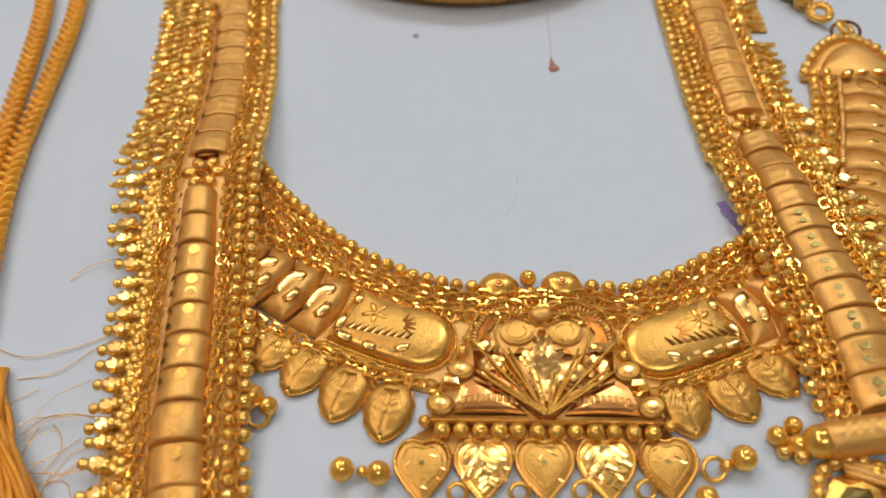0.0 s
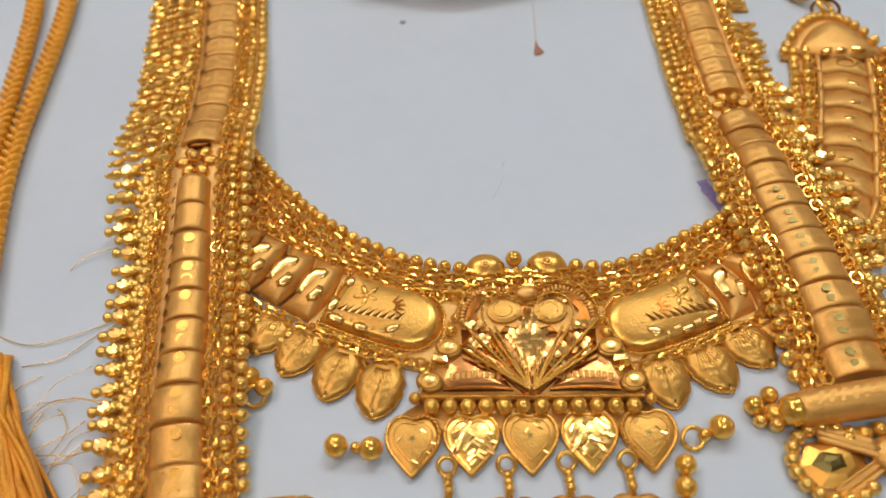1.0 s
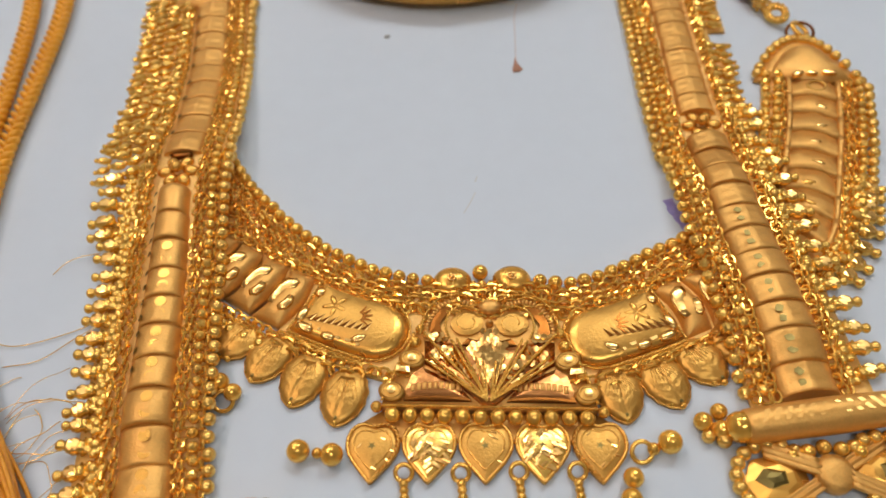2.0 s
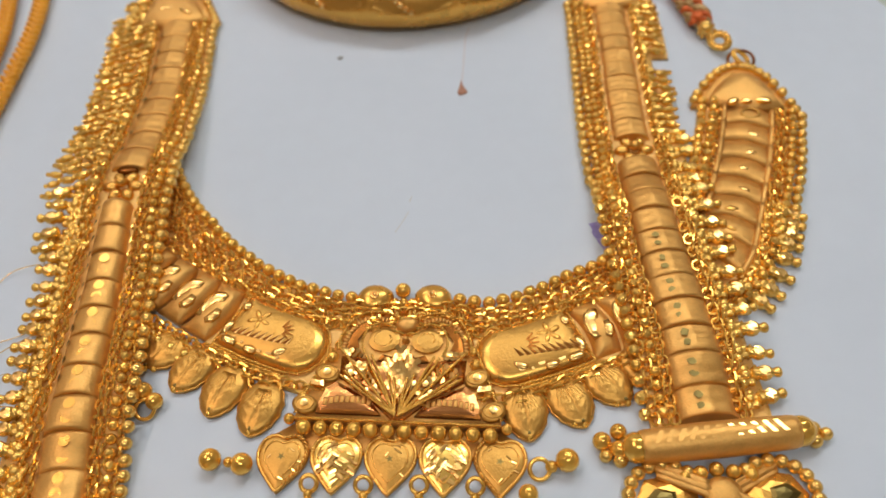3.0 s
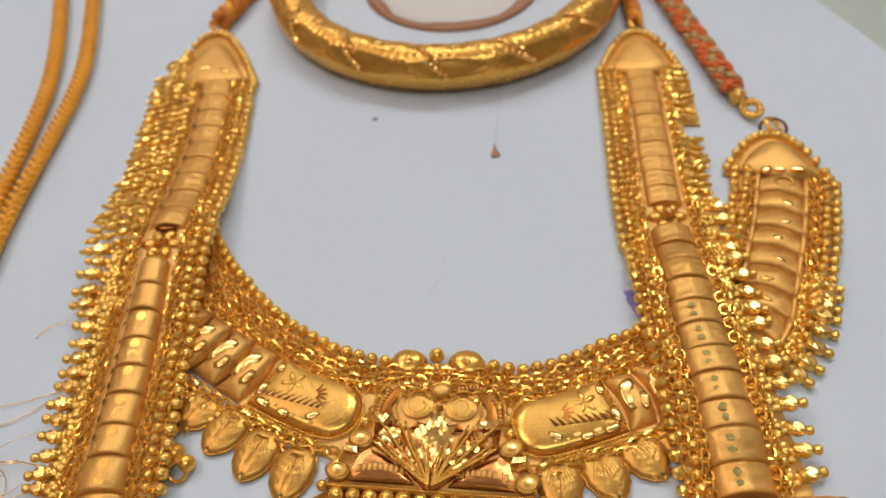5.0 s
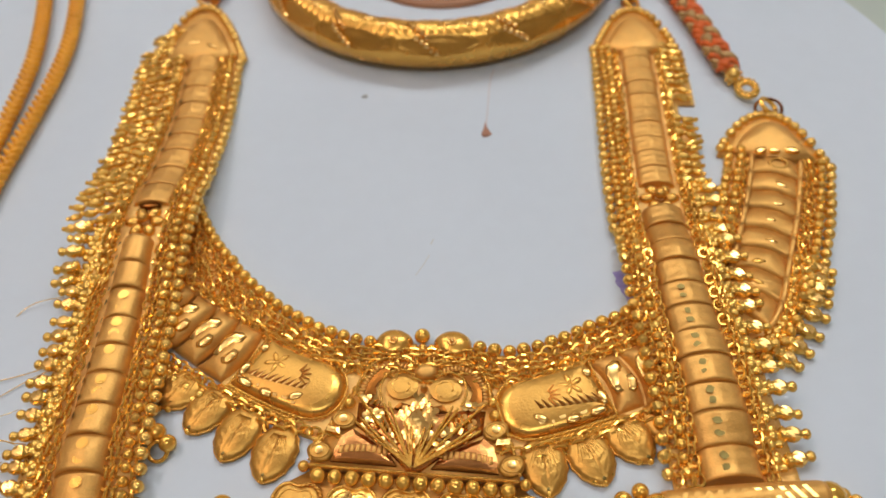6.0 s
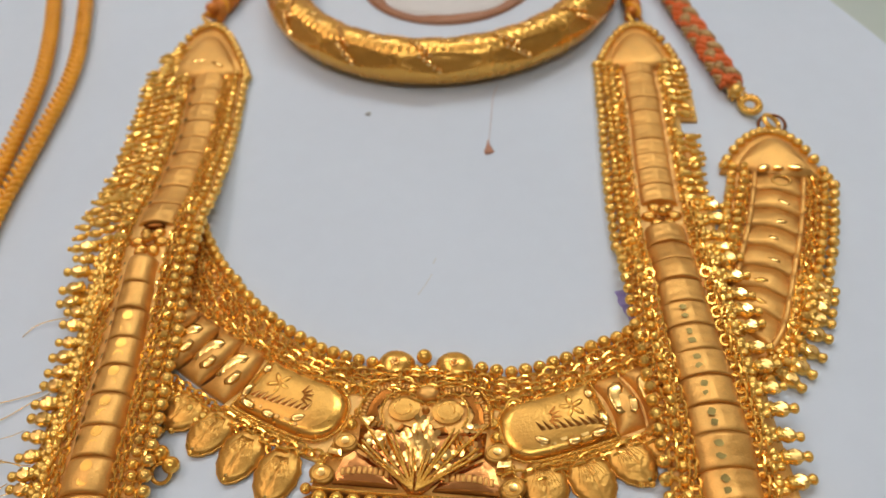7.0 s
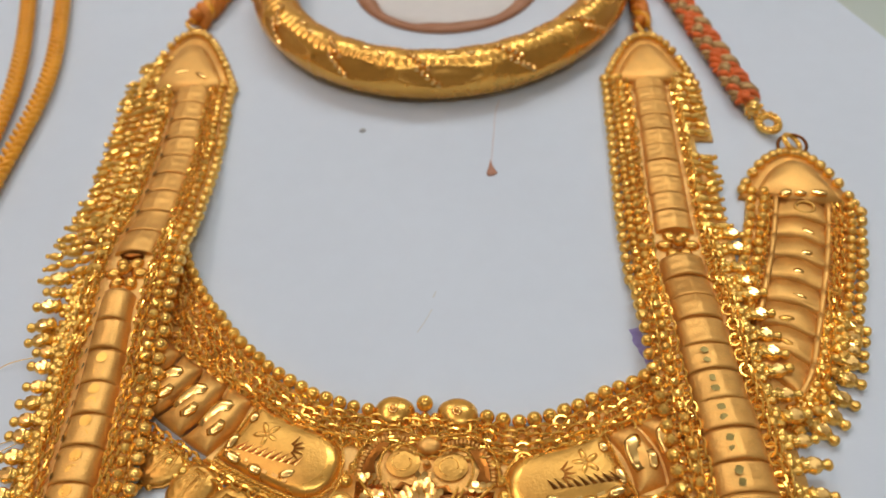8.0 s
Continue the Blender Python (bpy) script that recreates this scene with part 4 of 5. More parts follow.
for k in range(3):
    scale_panel(s_end + 4.5 * k + 0.2, s_end + 4.5 * (k + 1) - 0.2, -4.4, 4.4, 1.5)
s_end = CHOKER.length - 37
for k in range(8):
    shingle(s_end + 4.4 * k, s_end + 4.4 * (k + 1), -3.5, 3.5, k)

# backing strip under the chains
bm = bmesh.new()
rows = []
for k in range(121):
    s = CHOKER.length * k / 120
    wide = 1.7 if s > CHOKER.length - 31 else 0
    rows.append([bm.verts.new((*CHOKER.at(s, v)[0], z)) for v, z in ((-8.3, 0.02), (-8.0, 0.6), (-5, 0.75), (0, 0.8), (5, 0.75), (6.2 + wide, 0.6), (6.5 + wide, 0.02))])
for a, b in zip(rows, rows[1:]):
    if -36 < a[3].co.x < -24:
        continue
    for j in range(len(a)):
        bm.faces.new((a[j], b[j], b[(j + 1) % len(a)], a[(j + 1) % len(a)]))
bmesh.ops.recalc_face_normals(bm, faces=bm.faces[:])
part("backing", bm, gold_bounce, choker)

bm = bmesh.new()
rows = []
for k in range(61):
    p, d = INNER.at(INNER.length * k / 60)
    e = Vector((d.y, -d.x))
    rows.append([bm.verts.new((*(p + e * u), z)) for u, z in ((0.2, 0.02), (0.3, 0.5), (3, 0.72), (6.5, 0.72), (7.5, 0.02))])
for a, b in zip(rows, rows[1:]):
    for j in range(len(a)):
        bm.faces.new((a[j], b[j], b[(j + 1) % len(a)], a[(j + 1) % len(a)]))
bmesh.ops.recalc_face_normals(bm, faces=bm.faces[:])
part("backing", bm, gold_bounce, choker)

# chain mesh between the beads and the panels, and the chain under the panels
bm = bmesh.new()
for u, z in ((1.5, 1.15), (2.7, 1.2), (3.9, 1.3), (5.0, 1.3)):
    chain_line(bm, INNER, 0.5, INNER.length - 1, u, z, 0.78, 0.2, 1.25, 0.42, picked=(choker, lambda p: -14 < p.x < 22))
chain_line(bm, CHOKER, 0.5, CHOKER.length - 1, -4.9, 1.3, 0.7, 0.21, 1.2, 0.2)
chain_line(bm, CHOKER, 0.5, CHOKER.length - 1, 5.9, 1.2, 0.7, 0.21, 1.2, 0.2)
chain_line(bm, CHOKER, CHOKER.length - 34, CHOKER.length - 1, 5.0, 1.3, 0.7, 0.21, 1.2, 0.2)
chain_line(bm, CHOKER, at_x(-31), at_x(-12), 7.0, 0.9, 0.75, 0.22, 1.25, 0.3, picked=(choker, lambda p: True))
chain_line(bm, CHOKER, at_x(13), at_x(32), 6.9, 0.9, 0.75, 0.22, 1.25, 0.3, picked=(choker, lambda p: True))
part("chain_mesh", bm, gold_polished, choker, "woven mesh of small chain links", smooth=False, kind="stuff")

def inner_x(x):
    return float(INNER.s[int(np.argmax(INNER.p[:, 0] >= x))])


bead_row(INNER, 1, inner_x(-4.9), -0.2, 0.98, 2.05, flat_rest, choker, 0, round_bead)
bead_row(INNER, inner_x(10.2), inner_x(38), -0.2, 1.02, 2.1, flat_rest, choker, 0, round_bead)
bead_row(CHOKER, CHOKER.length - 33, CHOKER.length, -7.6, 0.9, 2.0, flat_rest, choker)
bead_row(CHOKER, CHOKER.length - 33, CHOKER.length, -5.9, 0.85, 2.0, flat_rest, choker, 0.5)
bead_row(CHOKER, CHOKER.length - 27, CHOKER.length, 8.9, 0.9, 2.1, flat_rest, choker, 0.1, pale_bead, 0.08)
bead_row(CHOKER, CHOKER.length - 30, CHOKER.length, 7.3, 0.85, 1.8, flat_rest, choker, 0.4)
for k in range(8):
    p, d = CHOKER.at(CHOKER.length - 39 + 2.15 * k, 6.9)
    e = Vector((d.y, -d.x))
    ang = math.atan2(e.y, e.x) + random.uniform(-0.15, 0.15)
    place("drop", DROP, choker, p.x, p.y, 0.95, 1.1, ang, -0.09 + random.uniform(-0.15, 0.15), 0.05)
    p, d = CHOKER.at(CHOKER.length - 39 + 2.15 * k, 5.0)
    place("rosette", ROSETTE, choker, p.x, p.y, 0.5, 1.0, random.uniform(0, 6))
bead_row(CHOKER, CHOKER.length - 41, CHOKER.length - 24, 6.5, 0.8, 1.7, flat_rest, choker, 0.6)
bead_row(CHOKER, CHOKER.length - 41, CHOKER.length - 29, 7.9, 0.7, 1.6, flat_rest, choker, 0.1)
for k in range(14):
    p, d = CHOKER.at(1 + 2.3 * k, 9.2 - 0.1 * k)
    place("rosette", ROSETTE, choker, p.x, p.y, 0.3, 1.05, random.uniform(0, 6), random.uniform(-0.3, 0.3))

# the choker's end plate
tipward = Path([(65.6, 70.6), (63.2, 61), (61, 53)])


def end_rest(y):
    return 0.05


cap(tipward, 59.0, (65.0, 70.8), 8.8, end_rest, choker, 1.5, 1.08)
# bright cuts on its boss
bm = bmesh.new()
for x0, y0, x1, y1, w in ((59.4, 60.0, 61.2, 60.6, 1.3), (61.8, 60.3, 63.4, 59.9, 1.0), (64.4, 60.2, 66.6, 59.6, 1.2), (63.2, 62.0, 64.4, 63.4, 1.1), (65.2, 62.4, 66.6, 61.4, 0.9), (62.0, 63.2, 63.0, 64.6, 0.7)):
    ribbon(bm, [(x0 + (x1 - x0) * k / 4, y0 + (y1 - y0) * k / 4, 2.45 + 0.1 * math.sin(math.pi * k / 4)) for k in range(5)], w, 0.12)
part("cut", bm, gold_cut, choker, "bright raised strips on the end plate, set for highlights", smooth=False)

# top ornament: a bead between two domed petals
for x, y, r in ((2.1, 25.9, 1.15), (0.9, 24.3, 0.6), (3.4, 24.1, 0.6), (2.1, 24.1, 0.7)):
    place("bead", round_bead, choker, x, y, r + 0.05, r)
for x, y, a in ((-2.0, 25.0, 0.15), (6.4, 24.3, math.pi - 0.35)):
    bm = bmesh.new()
    o = moved([(2.75 * math.cos(t), 2.35 * math.sin(t) * (1 - 0.12 * math.cos(t))) for t in (math.tau * i / 22 for i in range(22))], x, y, a)
    dome(bm, o, 0.1, 0.8, 1.4, 6)
    petal = part("petal", bm, gold_smooth, choker, "smooth domed gold petal")
    bm = bmesh.new()
    ring(bm, (x, y - 0.2, 2.28), 0.55, 0.16)
    ball(bm, (x, y - 0.2, 2.3), 0.36, 8, 6)
    part("stud", bm, gold_cut, petal)

# ---- centre piece of the choker; own axes: a along its foot bar, b up to the beads ----
CX, CY, CT = 0.8, 4.6, -0.125


def cw(a, b):
    c, s = math.cos(CT), math.sin(CT)
    return CX + a * c - b * s, CY + a * s + b * c


def plate(outline, z0, wall, rise, side=1, steps=3):
    """A domed piece of the centre, its outline in the centre's own axes; side -1 mirrors it."""
    bm = bmesh.new()
    dome(bm, [cw(side * a, b) for a, b in outline][::side], z0, wall, rise, steps)
    return bm


def line(pts, z, side=1, n=10):
    """A smooth line through points of the centre's own axes, at height z or between two heights."""
    path = Path([cw(side * a, b) for a, b in pts])
    z0, z1 = z if isinstance(z, tuple) else (z, z)
    return [(*path.at(path.length * k / n)[0], z0 + (z1 - z0) * k / n) for k in range(n + 1)]


def inside(p, poly):
    """Whether a point lies in a polygon."""
    odd = False
    for (x0, y0), (x1, y1) in zip(poly, poly[1:] + poly[:1]):
        if (y0 > p[1]) != (y1 > p[1]) and p[0] < x0 + (p[1] - y0) * (x1 - x0) / (y1 - y0):
            odd = not odd
    return odd


edge = [(-13.6, 0.1), (13.6, 0.1), (13.4, 1.5), (12.0, 4.6), (11.2, 7.4), (10.2, 10.4), (8.9, 14.0), (6.6, 16.2), (3.4, 16.3), (0, 15.2), (-3.4, 16.3), (-6.6, 16.2), (-8.9, 14.0), (-10.2, 10.4), (-11.2, 7.4), (-12.0, 4.6), (-13.4, 1.5)]
part("centre_plate", plate(edge, 0.1, 1.3, 0.2), gold_matte, choker)

# rope trim: the heart's outline, the fan's rays and the foot
HEART = [(0.0, 14.6), (1.8, 16.0), (4.6, 16.6), (7.2, 15.6), (8.8, 12.8), (9.2, 10.2)]
bm = bmesh.new()
rope(bm, [(*cw(-13.4, 0.2), 1.75), (*cw(13.4, 0.2), 1.75)], 0.19, 0.5)
for side in (-1, 1):
    rope(bm, line(HEART, 2.5, side, 18), 0.18, 0.5)
    rope(bm, line([(13.5, 0.8), (12.4, 4.4), (11.0, 8.0), (10.0, 10.8)], 1.9, side, 12), 0.22, 0.55)
    rope(bm, line([(5.3, 9.6), (5.9, 11.6), (5.2, 13.8), (3.4, 14.7), (1.4, 13.9)], 2.6, side, 14), 0.18, 0.5)
    for a1, b1, r in ((0.9, 6.0, 0.15), (1.8, 6.6, 0.15), (4.3, 9.3, 0.19), (5.0, 9.1, 0.19), (8.7, 10.2, 0.19), (7.7, 6.7, 0.18), (8.2, 6.1, 0.18)):
        rope(bm, line([(0.2, 0.5), (a1 * 0.5, b1 * 0.5 + 0.1), (a1, b1)], (2.9, 3.0), side, 8), r, 0.55)
part("rope_trim", bm, gold_polished, choker, "fine twisted rope trim")

for side in (-1, 1):
    # polished wings on both sides of the fan's foot, with a dark slit below and a fluted strip across
    # the wing's darker gold carries the dark room it would mirror
    part("wing", plate([(3.4, 2.6), (6.6, 4.6), (8.6, 5.6), (9.9, 4.6), (10.6, 2.4), (10.4, 1.2), (2.4, 1.2)], 1.3, 0.6, 0.2, side), gold_rose, choker, "smooth rose-gold wing, darkened for its dark reflection", smooth=False)
    # raised plate in deep gold; the slit's shade is only its colour
    part("slit", plate([(2.2, 0.95), (10.8, 0.95), (10.6, 1.7), (2.9, 1.7)], 1.3, 0.62, 0.05, side, 2), gold_deep, choker, "slit under the wing, its shade put into the colour", smooth=False)
    for k in range(9):
        a, b = 3.9 + 0.72 * k, 2.75 + 0.14 * k - 0.02 * k * k
        part("flute", plate([(a - 0.3, b - 0.55), (a + 0.3, b - 0.55), (a + 0.3, b + 0.55), (a - 0.3, b + 0.55)], 1.7, 0.35, 0.22, side), gold_satin, choker)
    # crescents between the heart's outline and its inner lobes, their shade painted in deep gold
    part("dark_window", plate([(5.9, 9.6), (6.9, 11.2), (6.3, 13.8), (5.0, 15.0), (6.5, 15.1), (7.7, 13.2), (8.1, 10.8), (7.4, 9.4)], 1.3, 0.55, 0.08, side, 2), gold_deep, choker, "polished crescent window, its darkness painted as shade", smooth=False)
    part("dark_window", plate([(1.2, 9.4), (2.9, 9.9), (3.6, 8.9), (2.2, 8.6)], 1.3, 0.9, 0.05, side, 2), gold_deep, choker, "small window, its darkness painted as shade", smooth=False)
    bm = bmesh.new()
    rim = Path([cw(side * a, b) for a, b in ((2.2, 15.4), (4.6, 15.9), (6.8, 15.0), (8.2, 12.6), (8.5, 10.2))])
    for k in range(19):
        p, d = rim.at(rim.length * (k + 0.5) / 19)
        ball(bm, (p.x, p.y, 1.85), 0.46, 8, 6, (0.6, 1.0, 0.6), math.atan2(d.y, d.x))
    part("scalloped_rim", bm, gold_satin, choker, "scalloped rim of the heart")
    # spiral bosses of the two lobes
    c = cw(side * 3.0, 12.4)
    bm = bmesh.new()
    dome(bm, [(c[0] + 2.2 * math.cos(math.tau * q / 20), c[1] + 1.9 * math.sin(math.tau * q / 20)) for q in range(20)], 1.4, 0.55, 0.2, 4)
    boss = part("spiral_boss", bm, gold_leaf, choker, smooth=False)
    bm = bmesh.new()
    wire(bm, [(c[0] + (0.95 + 0.06 * q) * math.cos(side * (q * 0.5 - 0.6)), c[1] + (0.95 + 0.06 * q) * 0.88 * math.sin(side * (q * 0.5 - 0.6)), 2.12 - 0.008 * q) for q in range(11)], 0.11, 6)
    part("spiral", bm, gold_smooth, boss)
    # discs at the corners
    for a, b, rx, ry in ((12.4, 2.1, 1.7, 1.35), (10.1, 6.8, 1.75, 1.3)):
        c = cw(side * a, b)
        bm = bmesh.new()
        dome(bm, moved([(rx * math.cos(math.tau * q / 18), ry * math.sin(math.tau * q / 18)) for q in range(18)], c[0], c[1], side * 0.35), 1.4, 0.65, 0.2, 5)
        ring(bm, (*c, 2.2), 0.95, 0.14, None, 18, 6, rx / ry)
        disc_part = part("corner_disc", bm, gold_leaf, choker)
        bm = bmesh.new()
        dome(bm, [(c[0] + 0.55 * math.cos(math.tau * q / 12), c[1] + 0.55 * math.sin(math.tau * q / 12)) for q in range(12)], 2.1, 0.3, 0.03, 2)
        part("stud", bm, gold_cut, disc_part, smooth=False)
    # a bright tilted cut beside the upper disc
    part("bright_cut", plate([(10.2, 4.6), (12.0, 4.9), (12.0, 5.7), (10.4, 5.5)], 1.6, 0.75, 0.1, side, 2), gold_cut, choker, smooth=False)

part("fan", plate([(-0.8, 0.4), (0.8, 0.4), (4.4, 3.6), (8.4, 6.2), (8.6, 9.6), (5.2, 9.4), (2.4, 8.8), (0, 11.4), (-2.4, 8.8), (-5.2, 9.4), (-8.6, 9.6), (-8.4, 6.2), (-4.4, 3.6)], 1.2, 0.6, 0.75, 1, 4), gold_rose, choker)
bm = bmesh.new()
for a, b, r in ((0.0, 14.9, 1.5), (0.0, 12.3, 0.5)):
    c = cw(a, b)
    dome(bm, [(c[0] + r * 1.1 * math.cos(math.tau * q / 16), c[1] + r * 0.8 * math.sin(math.tau * q / 16)) for q in range(16)], 1.4, 0.7, 0.7, 4)
part("crest", bm, gold_satin, choker)

def sequin_mesh():
    bm = bmesh.new()
    dome(bm, [(0.46 * math.cos(math.tau * i / 8), 0.46 * math.sin(math.tau * i / 8)) for i in range(8)], -0.2, 0.2, 0.02, 1)
    mesh = bpy.data.meshes.new("sequin")
    bm.to_mesh(mesh)
    bm.free()
    mesh.transform(Matrix.Scale(MM, 4))
    mesh.materials.append(gold_cut)
    return mesh


# cut sequins, packed between the rays
SEQUIN = sequin_mesh()
fields = ([(0.7, 2.6), (2.3, 6.9), (2.6, 8.4), (1.1, 9.2), (0.9, 10.9), (-0.9, 10.9), (-1.1, 9.2), (-2.6, 8.4), (-2.3, 6.9), (-0.7, 2.6)],)
for side in (-1, 1):
    fields += ([(side * a, b) for a, b in ((1.3, 2.7), (3.2, 4.4), (7.0, 6.4), (7.7, 8.6), (4.9, 8.6), (2.9, 5.6))],
               [(side * a, b) for a, b in ((4.9, 8.8), (7.9, 9.2), (8.3, 10.2), (6.6, 10.6))],
               [(side * a, b) for a, b in ((1.2, 1.9), (3.0, 2.9), (7.4, 5.3), (7.2, 6.1), (3.3, 3.9))])
for field in fields:
    away = 0.22 if field is fields[0] else 0.0
    for row in range(22):
        for col in range(-16, 17):
            a, b = 0.84 * (col + 0.5 * (row % 2)), 1.4 + 0.66 * row
            if inside((a, b), field):
                x, y = cw(a, b)
                lean, tip = (k * noise.noise((a * 0.35, b * 0.35, q)) + random.uniform(-0.05, 0.05) for k, q in ((0.9, 1.3), (0.34, 7.1)))
                place("sequin", SEQUIN, choker, x, y, 2.75 + 0.1 * noise.noise((a, b, 2.2)), random.uniform(0.92, 1.05), 0.0, tip + away + random.uniform(-0.1, 0.1), lean)
for k in range(12):
    x, y = cw(-12.1 + 2.2 * k, -0.95)
    place("bead", round_bead, choker, x, y, 1.4, random.uniform(1.0, 1.07), random.uniform(0, 6), 1.2)
part("heart_ground", plate([(-16.0, -1.6), (-13.4, 0.2), (13.4, 0.2), (16.0, -1.6), (15.4, -3.9), (-15.4, -3.9)], 0.03, 0.25, 0.05), gold_satin, choker)

# beads between centre and ovals
for a, b in ((-9.9, 9.6), (-10.6, 7.4), (-11.6, 5.6), (-9.2, 11.6), (-8.4, 13.4), (9.9, 9.2), (10.6, 7.2), (11.8, 5.0), (9.4, 11.2), (8.4, 13.2), (-12.9, 3.2), (12.9, 2.9), (-14.2, 0.2), (14.2, 0.0)):
    x, y = cw(a, b)
    place("bead", round_bead, choker, x, y, 1.3, random.uniform(0.75, 0.95), 0, random.uniform(-0.5, 0.5))


def pendant(name, outline, x, y, turn, mats, rise, label, cuts):
    bm = bmesh.new()
    dome(bm, moved(outline, x, y, turn), 0.12, 0.55, rise, 10)
    if name == "leaf_pendant":
        c, s = math.cos(turn), math.sin(turn)
        for v in bm.verts:
            if v.co.z > 0.68:
                a, b = (v.co.x - x) * c + (v.co.y - y) * s, (v.co.y - y) * c - (v.co.x - x) * s
                v.co.z += 0.05 * math.sin(5.2 * b - 3.5 * abs(a)) * min(1, abs(a) * 2) - 0.12 * math.exp(-(a * 5) ** 2)
    p = part(name, bm, mats, choker, label)
    c, s = math.cos(turn), math.sin(turn)
    # small dark lumps paint the shade inside the punched holes
    bm = bmesh.new()
    for a, b, r in cuts:
        ball(bm, (x + a * c - b * s, y + a * s + b * c, 0.62 + rise * (1 - (abs(a) + abs(b)) / 7)), r, 6, 4, (1, 1, 0.5))
    part("punch_mark", bm, gold_dark, p, smooth=False)
    return p


def star(x, y, z, r, turn):
    """A small star-shaped hole: a thin plate, to be coloured dark for the hole's shade."""
    bm = bmesh.new()
    dome(bm, [(x + r * (1 if q % 2 else 0.4) * math.cos(turn + math.tau * q / 10), y + r * (1 if q % 2 else 0.4) * math.sin(turn + math.tau * q / 10)) for q in range(10)], z, 0.05, 0.0, 1)
    return bm


# row of hearts
for k in range(5):
    x, y = -14.0 + 6.9 * k, 1.7 - 0.7 * k
    bright = k in (1, 3)
    yc = y - 0.7
    p = pendant("heart_pendant", heart(6.7, 8.3), x, yc, CT, gold_lively if bright else gold_leaf, 0.5, "gold heart with bright diamond cuts" if bright else "satin gold heart with a punched star", [(0, -2.3, 0.2)])
    bm = bmesh.new()
    o = [(*q, 0.85) for q in moved(heart(6.4, 7.9), x, yc, CT)]
    wire(bm, o, 0.24, 8, closed=True)
    part("raised_rim", bm, gold_smooth, p)
    bm = bmesh.new()
    if k in (0, 4):
        o = [(*q, 1.1) for q in moved(heart(6.2, 7.7), x, yc, CT)]
        rope(bm, o[20:] if k == 0 else o[4:18], 0.24, 0.6)
    o = [(*q, 1.08) for q in moved(heart(4.6, 5.4), x, yc + 0.2, CT)]
    wire(bm, o, 0.1, 6, closed=True)
    part("inner_line", bm, gold_smooth, p)
    part("star_hole", star(x, y - 0.2, 1.12, 0.55, 0.3 + k), gold_dark, p, "star-shaped hole, its shade painted dark", smooth=False)
    bm = bmesh.new()
    for q in range(46 if bright else 5):
        a, rr = random.uniform(0, math.tau), 2.5 * math.sqrt(random.random())
        cx, cy = x + rr * math.cos(a), yc - 0.1 + rr * math.sin(a)
        slope = 0.7 if cx < x else -0.7
        m = Matrix.Rotation(slope + random.uniform(-0.2, 0.2), 2)
        ln, w = (0.55, 0.17) if bright else (0.35, 0.09)
        tx, ty = random.uniform(-0.35, 0.35), random.uniform(-0.14, 0.1)
        quad = [m @ Vector(v) for v in ((-ln, -w), (ln, -w * 0.6), (ln, w), (-ln * 0.8, w))]
        bm.faces.new([bm.verts.new((cx + v.x, cy + v.y, 1.28 - 0.12 * rr * rr / 6 + tx * v.x + ty * v.y)) for v in quad])
    for f in bm.faces:
        f.normal_update()
        if f.normal.z < 0:
            f.normal_flip()
    part("facet", bm, gold_cut, p, "bright diamond cuts", smooth=False, kind="stuff")

# leaf pendants along the lower edge
LEAVES = [(a - 0.9 * math.sin(c), b + 0.9 * math.cos(c), c, d) for a, b, c, d in ((-32.6, 18.2, -0.75, 6.4), (-28.1, 14.8, -0.6, 7.8), (-23.2, 11.0, -0.42, 8.2), (-17.8, 7.9, -0.3, 8.2), (17.6, 4.6, 0.05, 8.2), (24.0, 5.6, 0.35, 7.8), (29.6, 8.0, 0.55, 7.4), (34.6, 10.2, 0.5, 6.8))]
for x, y, turn, h in LEAVES:
    p = pendant("leaf_pendant", leaf(6.4, h * 1.02), x, y, turn, gold_leaf, 1.0, "matte gold leaf pendant with engraved lines and punched holes", [(-0.9, -2.0, 0.36), (0.8, -1.8, 0.32), (0, -3.2, 0.3)])
    bm = bmesh.new()
    for k in range(9):
        a1 = -2.3 + 0.57 * k
        pts = [(0.25 * a1 + 0.75 * a1 * t, 3.0 - (4.2 + 0.25 * abs(a1)) * t * (1 - 0.09 * abs(a1))) for t in (0.15, 0.4, 0.65, 0.9)]
        wire(bm, [(*moved([q], x, y, turn)[0], 0.68 + 1.0 * math.sqrt(max(0.05, (1 - (abs(q[0]) / 3.1) ** 2) * (1 - (abs(q[1]) / (h * 0.52)) ** 2)))) for q in pts], 0.12, 5, taper=True)
    part("engraved_line", bm, gold_smooth, p, "fine engraved fan lines", kind="stuff")
    bm = bmesh.new()
    o = [(*q, 0.6) for q in moved(leaf(6.2, h * 0.99), x, y, turn)]
    wire(bm, o, 0.18, 6, closed=True)
    part("raised_rim", bm, gold_smooth, p)
    for q in ((-1.1, -2.9), (0.0, -3.65), (1.1, -2.8)):
        v = moved([q], x, y, turn)[0]
        place("bead", round_bead, choker, v[0], v[1], 0.6, 0.5)

# bead ends beside the hearts
for x, y, r in ((-23.0, 1.6, 1.45), (-18.9, 0.7, 1.45), (-20.8, 1.4, 0.7), (21.9, -1.9, 1.5), (19.9, -2.3, 0.8), (16.6, -5.7, 1.25), (15.8, -8.2, 1.3), (15.3, -10.8, 1.3), (-33.6, 12.2, 1.3), (-31.8, 10.6, 1.2), (26.6, 0.4, 1.2), (28.6, -0.9, 1.2), (28.9, 1.5, 1.1)):
    place("bead", round_bead, choker, x, y, r + 0.02, r)
